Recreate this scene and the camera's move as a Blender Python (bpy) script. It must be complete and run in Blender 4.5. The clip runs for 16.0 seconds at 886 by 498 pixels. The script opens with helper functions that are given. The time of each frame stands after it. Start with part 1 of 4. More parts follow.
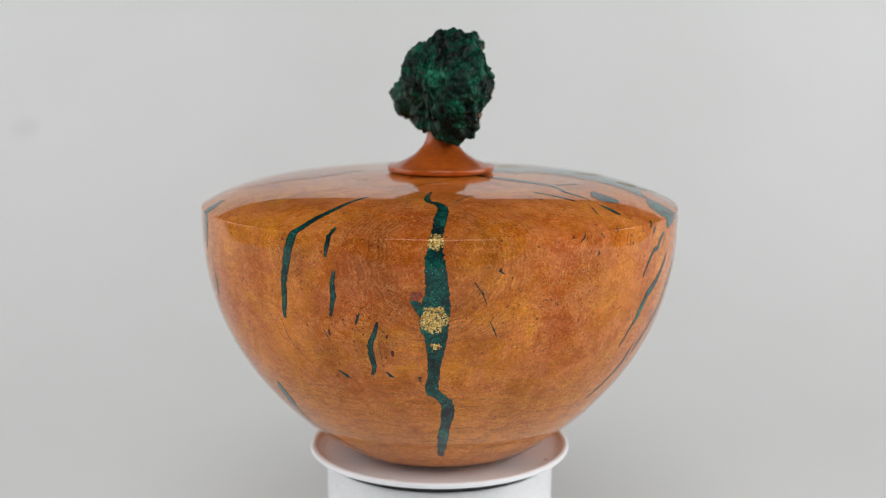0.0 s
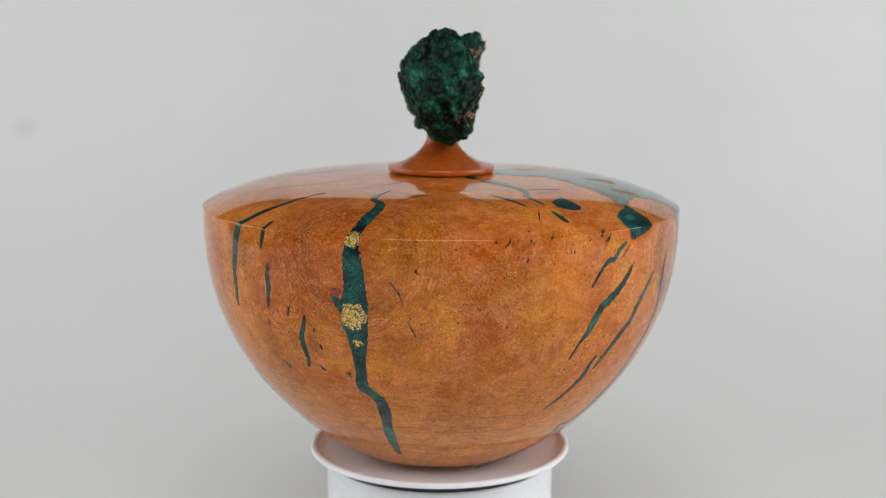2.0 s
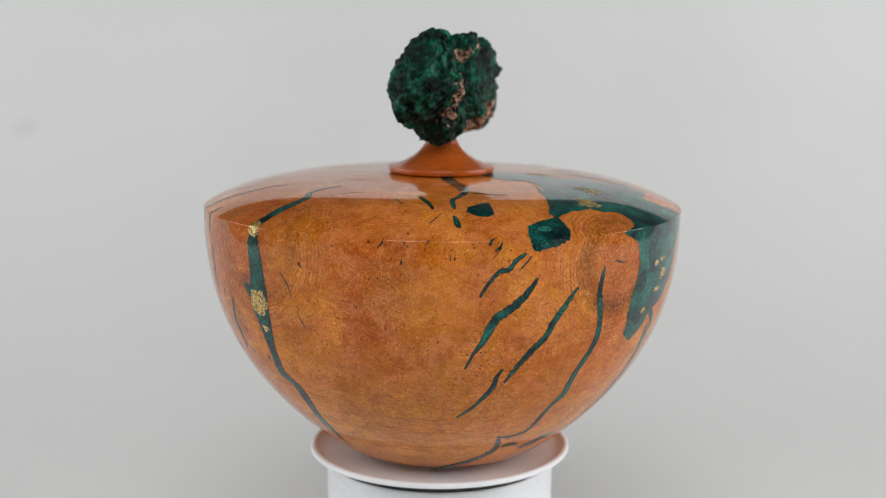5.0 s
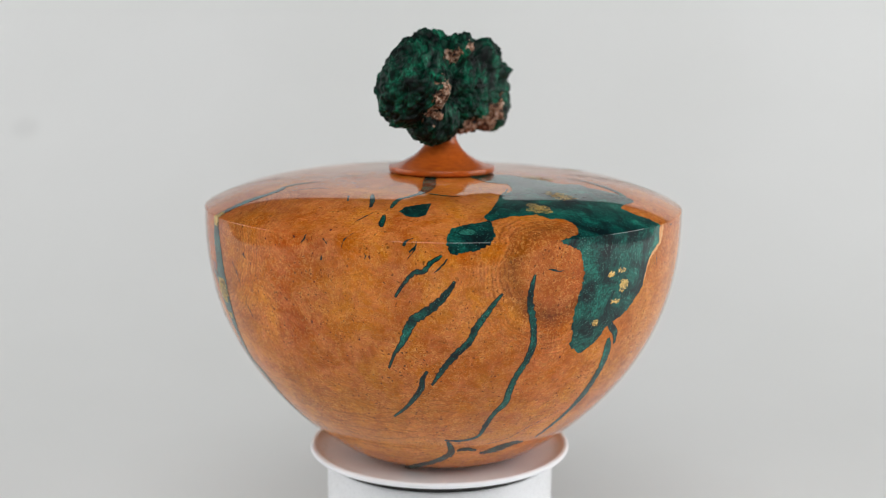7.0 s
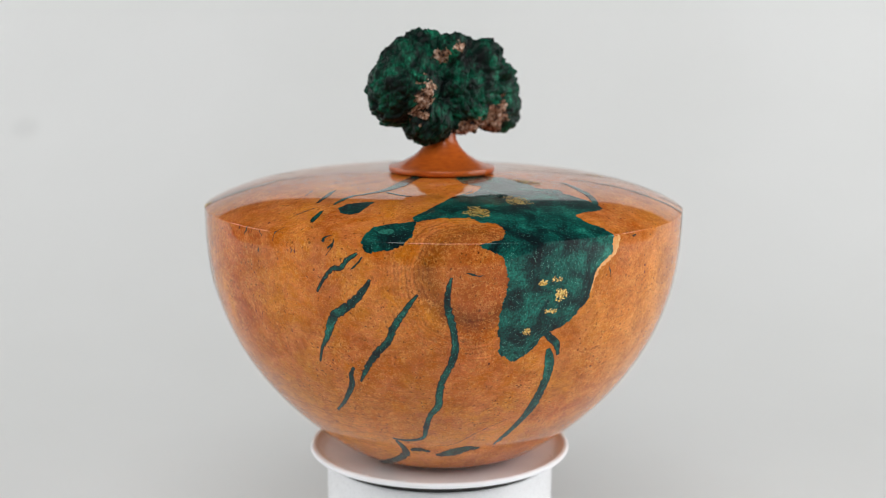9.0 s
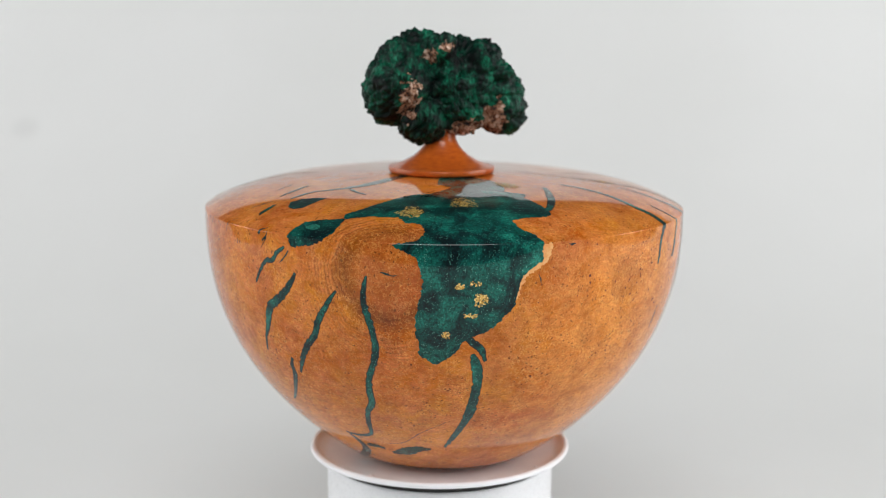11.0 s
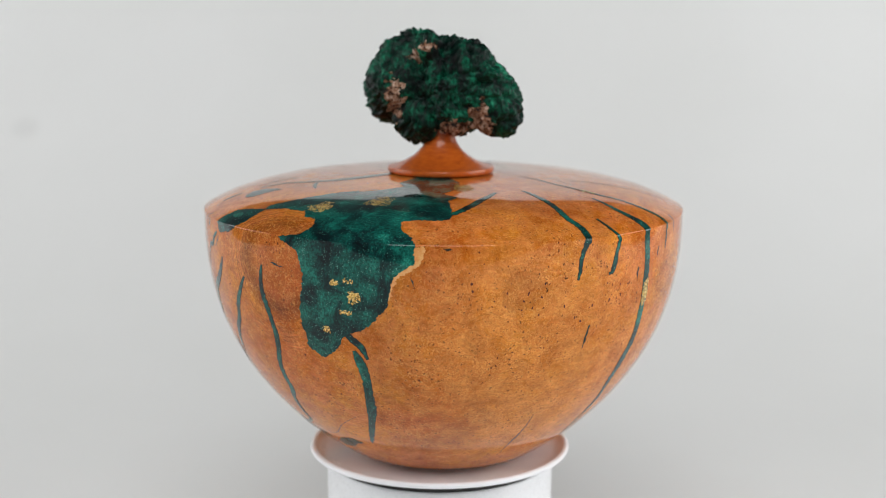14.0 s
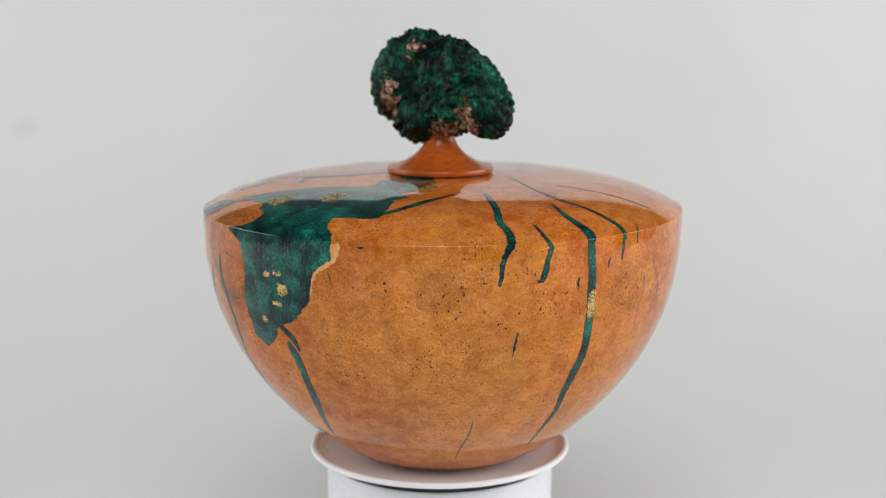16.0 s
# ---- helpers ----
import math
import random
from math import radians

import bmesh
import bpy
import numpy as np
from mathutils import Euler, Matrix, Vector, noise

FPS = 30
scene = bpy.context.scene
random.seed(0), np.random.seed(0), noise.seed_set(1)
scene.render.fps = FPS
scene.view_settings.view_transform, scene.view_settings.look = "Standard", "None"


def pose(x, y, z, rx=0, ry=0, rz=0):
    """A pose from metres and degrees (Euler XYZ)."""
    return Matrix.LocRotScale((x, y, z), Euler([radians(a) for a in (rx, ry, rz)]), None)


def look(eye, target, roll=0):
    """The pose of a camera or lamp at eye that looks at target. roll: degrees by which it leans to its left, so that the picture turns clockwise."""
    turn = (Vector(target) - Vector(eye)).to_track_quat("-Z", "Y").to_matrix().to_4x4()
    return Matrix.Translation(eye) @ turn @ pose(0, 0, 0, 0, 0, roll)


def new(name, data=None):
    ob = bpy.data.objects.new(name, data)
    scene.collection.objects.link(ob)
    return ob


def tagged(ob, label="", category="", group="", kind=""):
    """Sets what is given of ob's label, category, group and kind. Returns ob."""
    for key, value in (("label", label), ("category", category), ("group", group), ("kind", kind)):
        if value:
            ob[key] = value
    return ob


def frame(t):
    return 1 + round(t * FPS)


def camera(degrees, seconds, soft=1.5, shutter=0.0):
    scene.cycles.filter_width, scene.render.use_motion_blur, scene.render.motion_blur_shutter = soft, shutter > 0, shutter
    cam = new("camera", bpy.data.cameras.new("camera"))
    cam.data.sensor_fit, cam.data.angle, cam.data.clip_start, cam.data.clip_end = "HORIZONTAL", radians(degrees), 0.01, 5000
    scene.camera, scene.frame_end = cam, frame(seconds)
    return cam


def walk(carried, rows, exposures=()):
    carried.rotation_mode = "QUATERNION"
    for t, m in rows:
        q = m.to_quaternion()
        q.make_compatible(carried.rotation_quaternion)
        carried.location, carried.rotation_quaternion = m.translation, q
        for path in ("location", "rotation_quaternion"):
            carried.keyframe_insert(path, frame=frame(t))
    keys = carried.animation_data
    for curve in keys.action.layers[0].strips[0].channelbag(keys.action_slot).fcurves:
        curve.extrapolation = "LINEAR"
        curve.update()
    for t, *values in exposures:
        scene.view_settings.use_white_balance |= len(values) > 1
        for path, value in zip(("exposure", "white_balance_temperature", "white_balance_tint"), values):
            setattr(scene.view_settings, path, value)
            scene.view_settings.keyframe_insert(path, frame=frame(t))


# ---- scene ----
SPIN = -8.88392            # degrees per second of the turntable
RIM_R, RIM_Z = 0.0902, 0.10402


def look_rows():
    eye = Vector((0.0, -0.51182, 0.17801))
    p, w = radians(10.1973), radians(0.12327)
    way = Vector((math.sin(w) * math.cos(p), math.cos(w) * math.cos(p), -math.sin(p)))
    m = look(eye, eye + way)
    return [(0, m), (16.0, m)]


cam = camera(36.3514, 16.0, soft=0.65)
cam.data.dof.use_dof = True
cam.data.dof.focus_distance = 0.447
cam.data.dof.aperture_fstop = 8.5
walk(cam, look_rows(), exposures=((0.0, 0.0), (4.0, -0.05), (6.5, 0.05), (9.0, 0.17), (12.0, 0.22), (14.0, 0.14), (16.0, 0.08)))

# ---- light: a dim studio with a softbox overhead and one at each side ----
world = bpy.data.worlds.new("studio_air")
scene.world = world
world.use_nodes = True
world.node_tree.nodes["Background"].inputs[0].default_value = (0.9, 0.95, 1.0, 1)
world.node_tree.nodes["Background"].inputs[1].default_value = 0.02


def softbox(name, eye, target, sx, sy, watts, colour=(1, 1, 1)):
    data = bpy.data.lights.new(name, "AREA")
    data.shape, data.size, data.size_y = "RECTANGLE", sx, sy
    data.energy, data.color = watts, colour
    ob = new(name, data)
    ob.matrix_world = look(eye, target)
    return ob


softbox("softbox_overhead", (0.0, -0.95, 1.10), (0.0, 0.35, 0.08), 1.0, 0.7, 11.2)
softbox("softbox_front", (0.0, -1.70, 0.32), (0.0, 0.05, 0.03), 1.8, 0.8, 2.0)
softbox("softbox_west", (-1.25, 0.10, 0.37), (0.0, 0.0, 0.05), 1.2, 0.9, 8.4)
softbox("softbox_east", (1.25, -0.12, 0.37), (0.0, 0.0, 0.05), 1.2, 0.9, 12.4)
BACKDROP_TOP = 0.47


# ---- materials ----
def material(name):
    m = bpy.data.materials.new(name)
    m.use_nodes = True
    nt = m.node_tree
    return m, nt, nt.nodes["Principled BSDF"]


def node(nt, kind, ins=(), **props):
    n = nt.nodes.new(kind)
    for k, v in props.items():
        setattr(n, k, v)
    for k, v in dict(ins).items():
        if isinstance(v, bpy.types.NodeSocket):
            nt.links.new(v, n.inputs[k])
        else:
            n.inputs[k].default_value = v
    return n


def maths(nt, op, a, b=0.0, c=0.0, clamp=False):
    return node(nt, "ShaderNodeMath", {0: a, 1: b, 2: c}, operation=op, use_clamp=clamp).outputs[0]


def ramp(nt, fac, *stops):
    n = node(nt, "ShaderNodeValToRGB", {0: fac})
    e = n.color_ramp.elements
    while len(e) < len(stops):
        e.new(0.5)
    for el, (p, c) in zip(e, stops):
        el.position = p
        el.color = (c, c, c, 1) if isinstance(c, (int, float)) else (*c, 1)
    return n.outputs[0]


def mix(nt, fac, a, b, kind="MIX"):
    n = node(nt, "ShaderNodeMix", data_type="RGBA", blend_type=kind)
    for i, v in ((0, fac), (6, a), (7, b)):
        if isinstance(v, bpy.types.NodeSocket):
            nt.links.new(v, n.inputs[i])
        else:
            n.inputs[i].default_value = v if i == 0 else (*v, 1)
    return n.outputs[2]


def mm_coords(nt):
    """Object coordinates in millimetres."""
    tc = node(nt, "ShaderNodeTexCoord")
    return node(nt, "ShaderNodeVectorMath", {0: tc.outputs["Object"], 3: 1000.0}, operation="SCALE").outputs[0]


def scaled(nt, vec, s):
    return node(nt, "ShaderNodeVectorMath", {0: vec, 1: s}, operation="MULTIPLY").outputs[0]


def noise_of(nt, vec, scale, detail=3.0, rough=0.55, distort=0.0):
    return node(nt, "ShaderNodeTexNoise", {"Vector": vec, "Scale": scale, "Detail": detail, "Roughness": rough, "Distortion": distort})


def bump(nt, bsdf, height, strength, distance):
    b = node(nt, "ShaderNodeBump", {"Height": height, "Strength": strength, "Distance": distance})
    nt.links.new(b.outputs[0], bsdf.inputs["Normal"])


def on_surface(phi, u):
    """A point of the vessel's skin: phi in degrees round the axis, u in mm from the rim, down the wall (+) or inwards over the top (-)."""
    u = u / 1000
    if u >= 0:
        r = RIM_R * max(1 - (u / 0.111) ** 2.4, 1e-6) ** 0.8
        z = RIM_Z - u
    else:
        r = max(RIM_R + u, 0.0)
        z = RIM_Z + 0.0108 * (1 - (r / RIM_R) ** 4.8) + 0.0015 * max(0.0, 1 - (r / 0.045) ** 2) ** 2
    a = radians(phi)
    return Vector((r * math.sin(a), -r * math.cos(a), z))


def skin_radius(u):
    return math.hypot(*on_surface(0, u)[:2]) * 1000


def lifted(phi, u, lift):
    """A point of the skin raised by lift mm along the normal, rounded over the rim."""
    if abs(u) < 0.13:
        f = (u + 0.13) / 0.26
        return lifted(phi, -0.131, lift).lerp(lifted(phi, 0.131, lift), f)
    else:
        a, b = on_surface(phi, u - 0.05), on_surface(phi, u + 0.05)
        side = Vector((math.cos(radians(phi)), math.sin(radians(phi)), 0))
        n = side.cross(a - b).normalized()
    return on_surface(phi, u) + n * (lift / 1000)


def burl_wood():
    m, nt, b = material("burl_wood")
    co = mm_coords(nt)
    warp = noise_of(nt, co, 0.06, 3)
    wv = node(nt, "ShaderNodeVectorMath", {0: warp.outputs["Color"], 3: 14.0}, operation="SCALE").outputs[0]
    cw = node(nt, "ShaderNodeVectorMath", {0: co, 1: wv}, operation="ADD").outputs[0]
    # broad colour: amber, honey, reddish heart
    n1 = noise_of(nt, co, 0.022, 4, 0.6, 0.6).outputs[0]
    col = ramp(nt, n1, (0.30, WOOD_RED), (0.46, WOOD_AMBER), (0.60, WOOD_HONEY), (0.72, WOOD_AMBER))
    n2 = noise_of(nt, cw, 0.11, 5, 0.65).outputs[0]
    col = mix(nt, ramp(nt, n2, (0.40, 0.0), (0.64, 0.80)), col, WOOD_PINK)
    # paler, creamier wood on the side away from the heart
    d = node(nt, "ShaderNodeVectorMath", {0: co, 1: tuple(on_surface(142, 42) * 1000)}, operation="DISTANCE").outputs["Value"]
    cream = node(nt, "ShaderNodeMapRange", {0: d, 1: 66.0, 2: 18.0, 3: 0.0, 4: 0.9}, interpolation_type="SMOOTHSTEP").outputs[0]
    col = mix(nt, maths(nt, "MULTIPLY", cream, ramp(nt, n2, (0.34, 0.35), (0.62, 0.95))), col, (0.68, 0.255, 0.050))
    # long wavy figure in layers across the foot of the blank, on one flank
    xyz = node(nt, "ShaderNodeSeparateXYZ", {0: co})
    wavy = noise_of(nt, scaled(nt, co, (0.07, 0.07, 0.16)), 1.0, 3, 0.55).outputs[0]
    lay = maths(nt, "ADD", maths(nt, "MULTIPLY", xyz.outputs[2], 2.6), maths(nt, "MULTIPLY", wavy, 26.0))
    strong = ramp(nt, noise_of(nt, scaled(nt, co, (0.06, 0.06, 0.5)), 1.0, 2).outputs[0], (0.40, 0.15), (0.60, 1.0))
    low = maths(nt, "MULTIPLY", maths(nt, "SUBTRACT", 54.0, xyz.outputs[2]), 0.09, clamp=True)
    flank = maths(nt, "MULTIPLY", maths(nt, "SUBTRACT", -14.0, xyz.outputs[1]), 0.04, clamp=True)
    low = maths(nt, "MULTIPLY", low, flank)
    line = maths(nt, "MULTIPLY", maths(nt, "POWER", maths(nt, "ADD", maths(nt, "MULTIPLY", maths(nt, "SINE", lay), 0.5), 0.5), 2.5), strong)
    amount = maths(nt, "ADD", maths(nt, "MULTIPLY", low, 0.55), 0.06)
    col = mix(nt, maths(nt, "MULTIPLY", line, amount), col, WOOD_DARK)
    col = mix(nt, maths(nt, "MULTIPLY", low, 0.4), col, WOOD_HONEY)
    # growth rings about the knots
    for (phi, u, inner, outer, s, turn) in ((86.0, 11.0, 14.0, 40.0, 1.0, 0.0), (-1.0, 6.0, 17.0, 46.0, 0.5, 3.0), (-15.0, 36.0, 3.0, 12.0, 0.4, 5.0), (141.0, 16.0, 3.0, 15.0, 0.4, 7.0), (30.0, 60.0, 3.0, 18.0, 0.35, 9.0), (-34.0, 8.0, 3.0, 16.0, 0.6, 2.0), (186.0, 20.0, 5.0, 18.0, 0.5, 4.0)):
        p = on_surface(phi, u) * 1000
        d = node(nt, "ShaderNodeVectorMath", {0: co, 1: tuple(p)}, operation="DISTANCE").outputs["Value"]
        d = maths(nt, "ADD", d, maths(nt, "MULTIPLY", maths(nt, "SUBTRACT", wavy, 0.5), 6.0))
        wig = maths(nt, "MULTIPLY", n1, 4.0 + turn * 0.3)
        coarse = maths(nt, "POWER", maths(nt, "ADD", maths(nt, "MULTIPLY", maths(nt, "SINE", maths(nt, "ADD", maths(nt, "MULTIPLY", d, 1.7), wig)), 0.5), 0.5), 2.0)
        close = maths(nt, "POWER", maths(nt, "ADD", maths(nt, "MULTIPLY", maths(nt, "SINE", maths(nt, "ADD", maths(nt, "MULTIPLY", d, 4.3), wig)), 0.5), 0.5), 2.0)
        ring = maths(nt, "MULTIPLY", maths(nt, "ADD", maths(nt, "MULTIPLY", coarse, 0.4), maths(nt, "MULTIPLY", close, 0.6)), ramp(nt, n2, (0.35, 0.25), (0.6, 1.0)))
        calm = node(nt, "ShaderNodeMapRange", {0: d, 1: inner - 3.0, 2: inner + 3.0, 3: 0.3, 4: 1.0}, interpolation_type="SMOOTHSTEP").outputs[0]
        ring = maths(nt, "MULTIPLY", ring, calm)
        edge = node(nt, "ShaderNodeMapRange", {0: d, 1: outer, 2: inner + 2, 3: 0.0, 4: 1.0}, interpolation_type="SMOOTHSTEP").outputs[0]
        heart = node(nt, "ShaderNodeMapRange", {0: d, 1: inner + 2.5, 2: inner - 3, 3: 0.0, 4: 1.0}, interpolation_type="SMOOTHSTEP").outputs[0]
        rind = node(nt, "ShaderNodeMapRange", {0: maths(nt, "ABSOLUTE", maths(nt, "SUBTRACT", d, inner + 1.0)), 1: 5.5, 2: 0.0, 3: 0.0, 4: 1.0}, interpolation_type="SMOOTHSTEP").outputs[0]
        col = mix(nt, maths(nt, "MULTIPLY", maths(nt, "MULTIPLY", ring, edge), 0.80 * max(s, 0.85 if outer > 35 else 0.0)), col, WOOD_DARK)
        col = mix(nt, maths(nt, "MULTIPLY", heart, 0.62 * s), col, WOOD_HEART)
        col = mix(nt, maths(nt, "MULTIPLY", rind, 0.55 * s), col, WOOD_DARK)
    # clusters of bird's eyes and pin pits
    where = ramp(nt, noise_of(nt, co, 0.05, 3, 0.6).outputs[0], (0.42, 0.0), (0.60, 0.45))
    for (phi, u, reach) in ((-20.0, 33.0, 26.0), (152.0, 10.0, 26.0), (32.0, 24.0, 36.0), (52.0, 45.0, 26.0), (140.0, 34.0, 32.0), (160.0, 22.0, 22.0), (192.0, 20.0, 20.0), (118.0, 42.0, 22.0), (100.0, 58.0, 20.0)):
        p = on_surface(phi, u) * 1000
        d = node(nt, "ShaderNodeVectorMath", {0: co, 1: tuple(p)}, operation="DISTANCE").outputs["Value"]
        near = node(nt, "ShaderNodeMapRange", {0: d, 1: reach, 2: reach * 0.35, 3: 0.0, 4: 0.8}, interpolation_type="SMOOTHSTEP").outputs[0]
        where = maths(nt, "MAXIMUM", where, near)
    patchy = ramp(nt, noise_of(nt, co, 0.09, 3, 0.6).outputs[0], (0.38, 0.40), (0.58, 1.0))
    where = maths(nt, "MULTIPLY", where, patchy)
    wob = node(nt, "ShaderNodeVectorMath", {0: noise_of(nt, co, 0.6, 2).outputs["Color"], 3: 1.8}, operation="SCALE").outputs[0]
    cq = node(nt, "ShaderNodeVectorMath", {0: co, 1: wob}, operation="ADD").outputs[0]
    where = maths(nt, "MAXIMUM", where, maths(nt, "MULTIPLY", patchy, 0.50))
    for scale, keep, shift in ((0.40, 0.30, 0.0), (0.62, 0.45, 31.0)):
        cs = node(nt, "ShaderNodeVectorMath", {0: cq, 1: (shift, shift, shift)}, operation="ADD").outputs[0]
        v = node(nt, "ShaderNodeTexVoronoi", {"Vector": scaled(nt, cs, (1.0, 1.0, 0.72)), "Scale": scale})
        some = maths(nt, "GREATER_THAN", node(nt, "ShaderNodeSeparateColor", {0: v.outputs["Color"]}).outputs[2], keep)
        here = maths(nt, "MULTIPLY", where, some)
        halo = ramp(nt, v.outputs["Distance"], (0.12, 0.0), (0.20, 0.9), (0.29, 0.0))
        rim = ramp(nt, v.outputs["Distance"], (0.26, 0.0), (0.33, 0.9), (0.42, 0.0))
        eye = ramp(nt, v.outputs["Distance"], (0.085, 1.0), (0.15, 0.0))
        col = mix(nt, maths(nt, "MULTIPLY", maths(nt, "MULTIPLY", halo, here), 0.62), col, WOOD_PALE)
        col = mix(nt, maths(nt, "MULTIPLY", maths(nt, "MULTIPLY", rim, here), 0.50), col, WOOD_RED)
        col = mix(nt, maths(nt, "MULTIPLY", maths(nt, "MULTIPLY", eye, here), 1.25, clamp=True), col, (0.085, 0.020, 0.008))
    for scale, grow, seed in ((0.75, 0.24, 17.0), (0.42, 0.13, 40.0)):
        cv = node(nt, "ShaderNodeVectorMath", {0: cq, 1: (seed, seed, seed)}, operation="ADD").outputs[0]
        v2 = node(nt, "ShaderNodeTexVoronoi", {"Vector": scaled(nt, cv, (1.0, 1.0, 0.7)), "Scale": scale, "Randomness": 1.0})
        rnd = node(nt, "ShaderNodeSeparateColor", {0: v2.outputs["Color"]}).outputs[0]
        size = maths(nt, "MULTIPLY", maths(nt, "SUBTRACT", rnd, 0.38, clamp=True), maths(nt, "ADD", maths(nt, "MULTIPLY", where, grow * 2.1), 0.14))
        pit = maths(nt, "MULTIPLY", maths(nt, "SUBTRACT", size, v2.outputs["Distance"]), 14.0, clamp=True)
        col = mix(nt, maths(nt, "MULTIPLY", pit, 0.92), col, (0.05, 0.013, 0.005))
    # curly bird's-eye figure: thin pale squiggles with a darker side
    curly = noise_of(nt, cq, 0.58, 2.0, 0.5, 0.7).outputs[0]
    pale_line = ramp(nt, curly, (0.455, 0.0), (0.49, 1.0), (0.51, 1.0), (0.535, 0.0))
    dark_line = ramp(nt, curly, (0.535, 0.0), (0.565, 1.0), (0.60, 0.0))
    figure = maths(nt, "ADD", maths(nt, "MULTIPLY", where, 0.6), 0.40)
    col = mix(nt, maths(nt, "MULTIPLY", maths(nt, "MULTIPLY", pale_line, figure), 0.52), col, WOOD_PALE)
    col = mix(nt, maths(nt, "MULTIPLY", maths(nt, "MULTIPLY", dark_line, figure), 0.60), col, (0.25, 0.050, 0.008))
    # mottle, curl, pores and streaks
    mott = noise_of(nt, cw, 0.16, 3, 0.6).outputs[0]
    col = mix(nt, 1.0, col, ramp(nt, mott, (0.34, (0.86, 0.80, 0.72)), (0.50, (1.0, 1.0, 1.0)), (0.66, (1.10, 1.15, 1.20))), "MULTIPLY")
    curl = noise_of(nt, scaled(nt, cw, (0.10, 0.10, 0.9)), 1.0, 4, 0.6, 0.6).outputs[0]
    col = mix(nt, 1.0, col, ramp(nt, curl, (0.36, 0.90), (0.50, 1.0), (0.64, 1.08)), "MULTIPLY")
    v3 = node(nt, "ShaderNodeTexVoronoi", {"Vector": cq, "Scale": 0.62})
    r3 = node(nt, "ShaderNodeSeparateColor", {0: v3.outputs["Color"]}).outputs[1]
    pore = maths(nt, "MULTIPLY", maths(nt, "SUBTRACT", maths(nt, "MULTIPLY", maths(nt, "SUBTRACT", r3, 0.35, clamp=True), 0.50), v3.outputs["Distance"]), 9.0, clamp=True)
    col = mix(nt, maths(nt, "MULTIPLY", pore, maths(nt, "ADD", maths(nt, "MULTIPLY", where, 0.8), 0.30)), col, (0.07, 0.026, 0.010))
    fine = noise_of(nt, scaled(nt, cw, (1.6, 1.6, 0.8)), 1.0, 6, 0.7).outputs[0]
    col = mix(nt, 0.24, col, ramp(nt, fine, (0.30, 0.1), (0.50, 0.5), (0.70, 0.9)), "OVERLAY")
    chat = ramp(nt, noise_of(nt, scaled(nt, cw, (0.05, 0.05, 0.02)), 1.0, 3).outputs[0], (0.36, 0.86), (0.64, 1.03))
    col = mix(nt, 1.0, col, chat, "MULTIPLY")
    nt.links.new(col, b.inputs["Base Color"])
    b.inputs["Roughness"].default_value = 0.5
    b.inputs["Specular IOR Level"].default_value = 0.03
    b.inputs["Coat Weight"].default_value = 1.0
    b.inputs["Coat Roughness"].default_value = 0.035
    b.inputs["Coat IOR"].default_value = 1.33
    bump(nt, b, fine, 0.06, 0.0003)
    return m


WOOD_AMBER, WOOD_HONEY = (0.49, 0.118, 0.005), (0.63, 0.210, 0.016)
WOOD_RED, WOOD_PINK = (0.41, 0.066, 0.006), (0.64, 0.190, 0.055)
WOOD_DARK, WOOD_HEART, WOOD_PALE = (0.10, 0.020, 0.003), (0.36, 0.080, 0.018), (0.80, 0.38, 0.090)


def plain_turned_wood():
    m, nt, b = material("turned_wood")
    co = mm_coords(nt)
    n = noise_of(nt, scaled(nt, co, (0.3, 0.3, 1.6)), 1.0, 5, 0.6, 0.4).outputs[0]
    col = ramp(nt, n, (0.3, (0.30, 0.050, 0.006)), (0.55, (0.42, 0.085, 0.009)), (0.75, (0.48, 0.115, 0.014)))
    nt.links.new(col, b.inputs["Base Color"])
    b.inputs["Roughness"].default_value = 0.38
    b.inputs["Specular IOR Level"].default_value = 0.2
    b.inputs["Coat Weight"].default_value = 0.6
    b.inputs["Coat IOR"].default_value = 1.38
    b.inputs["Coat Roughness"].default_value = 0.10
    return m


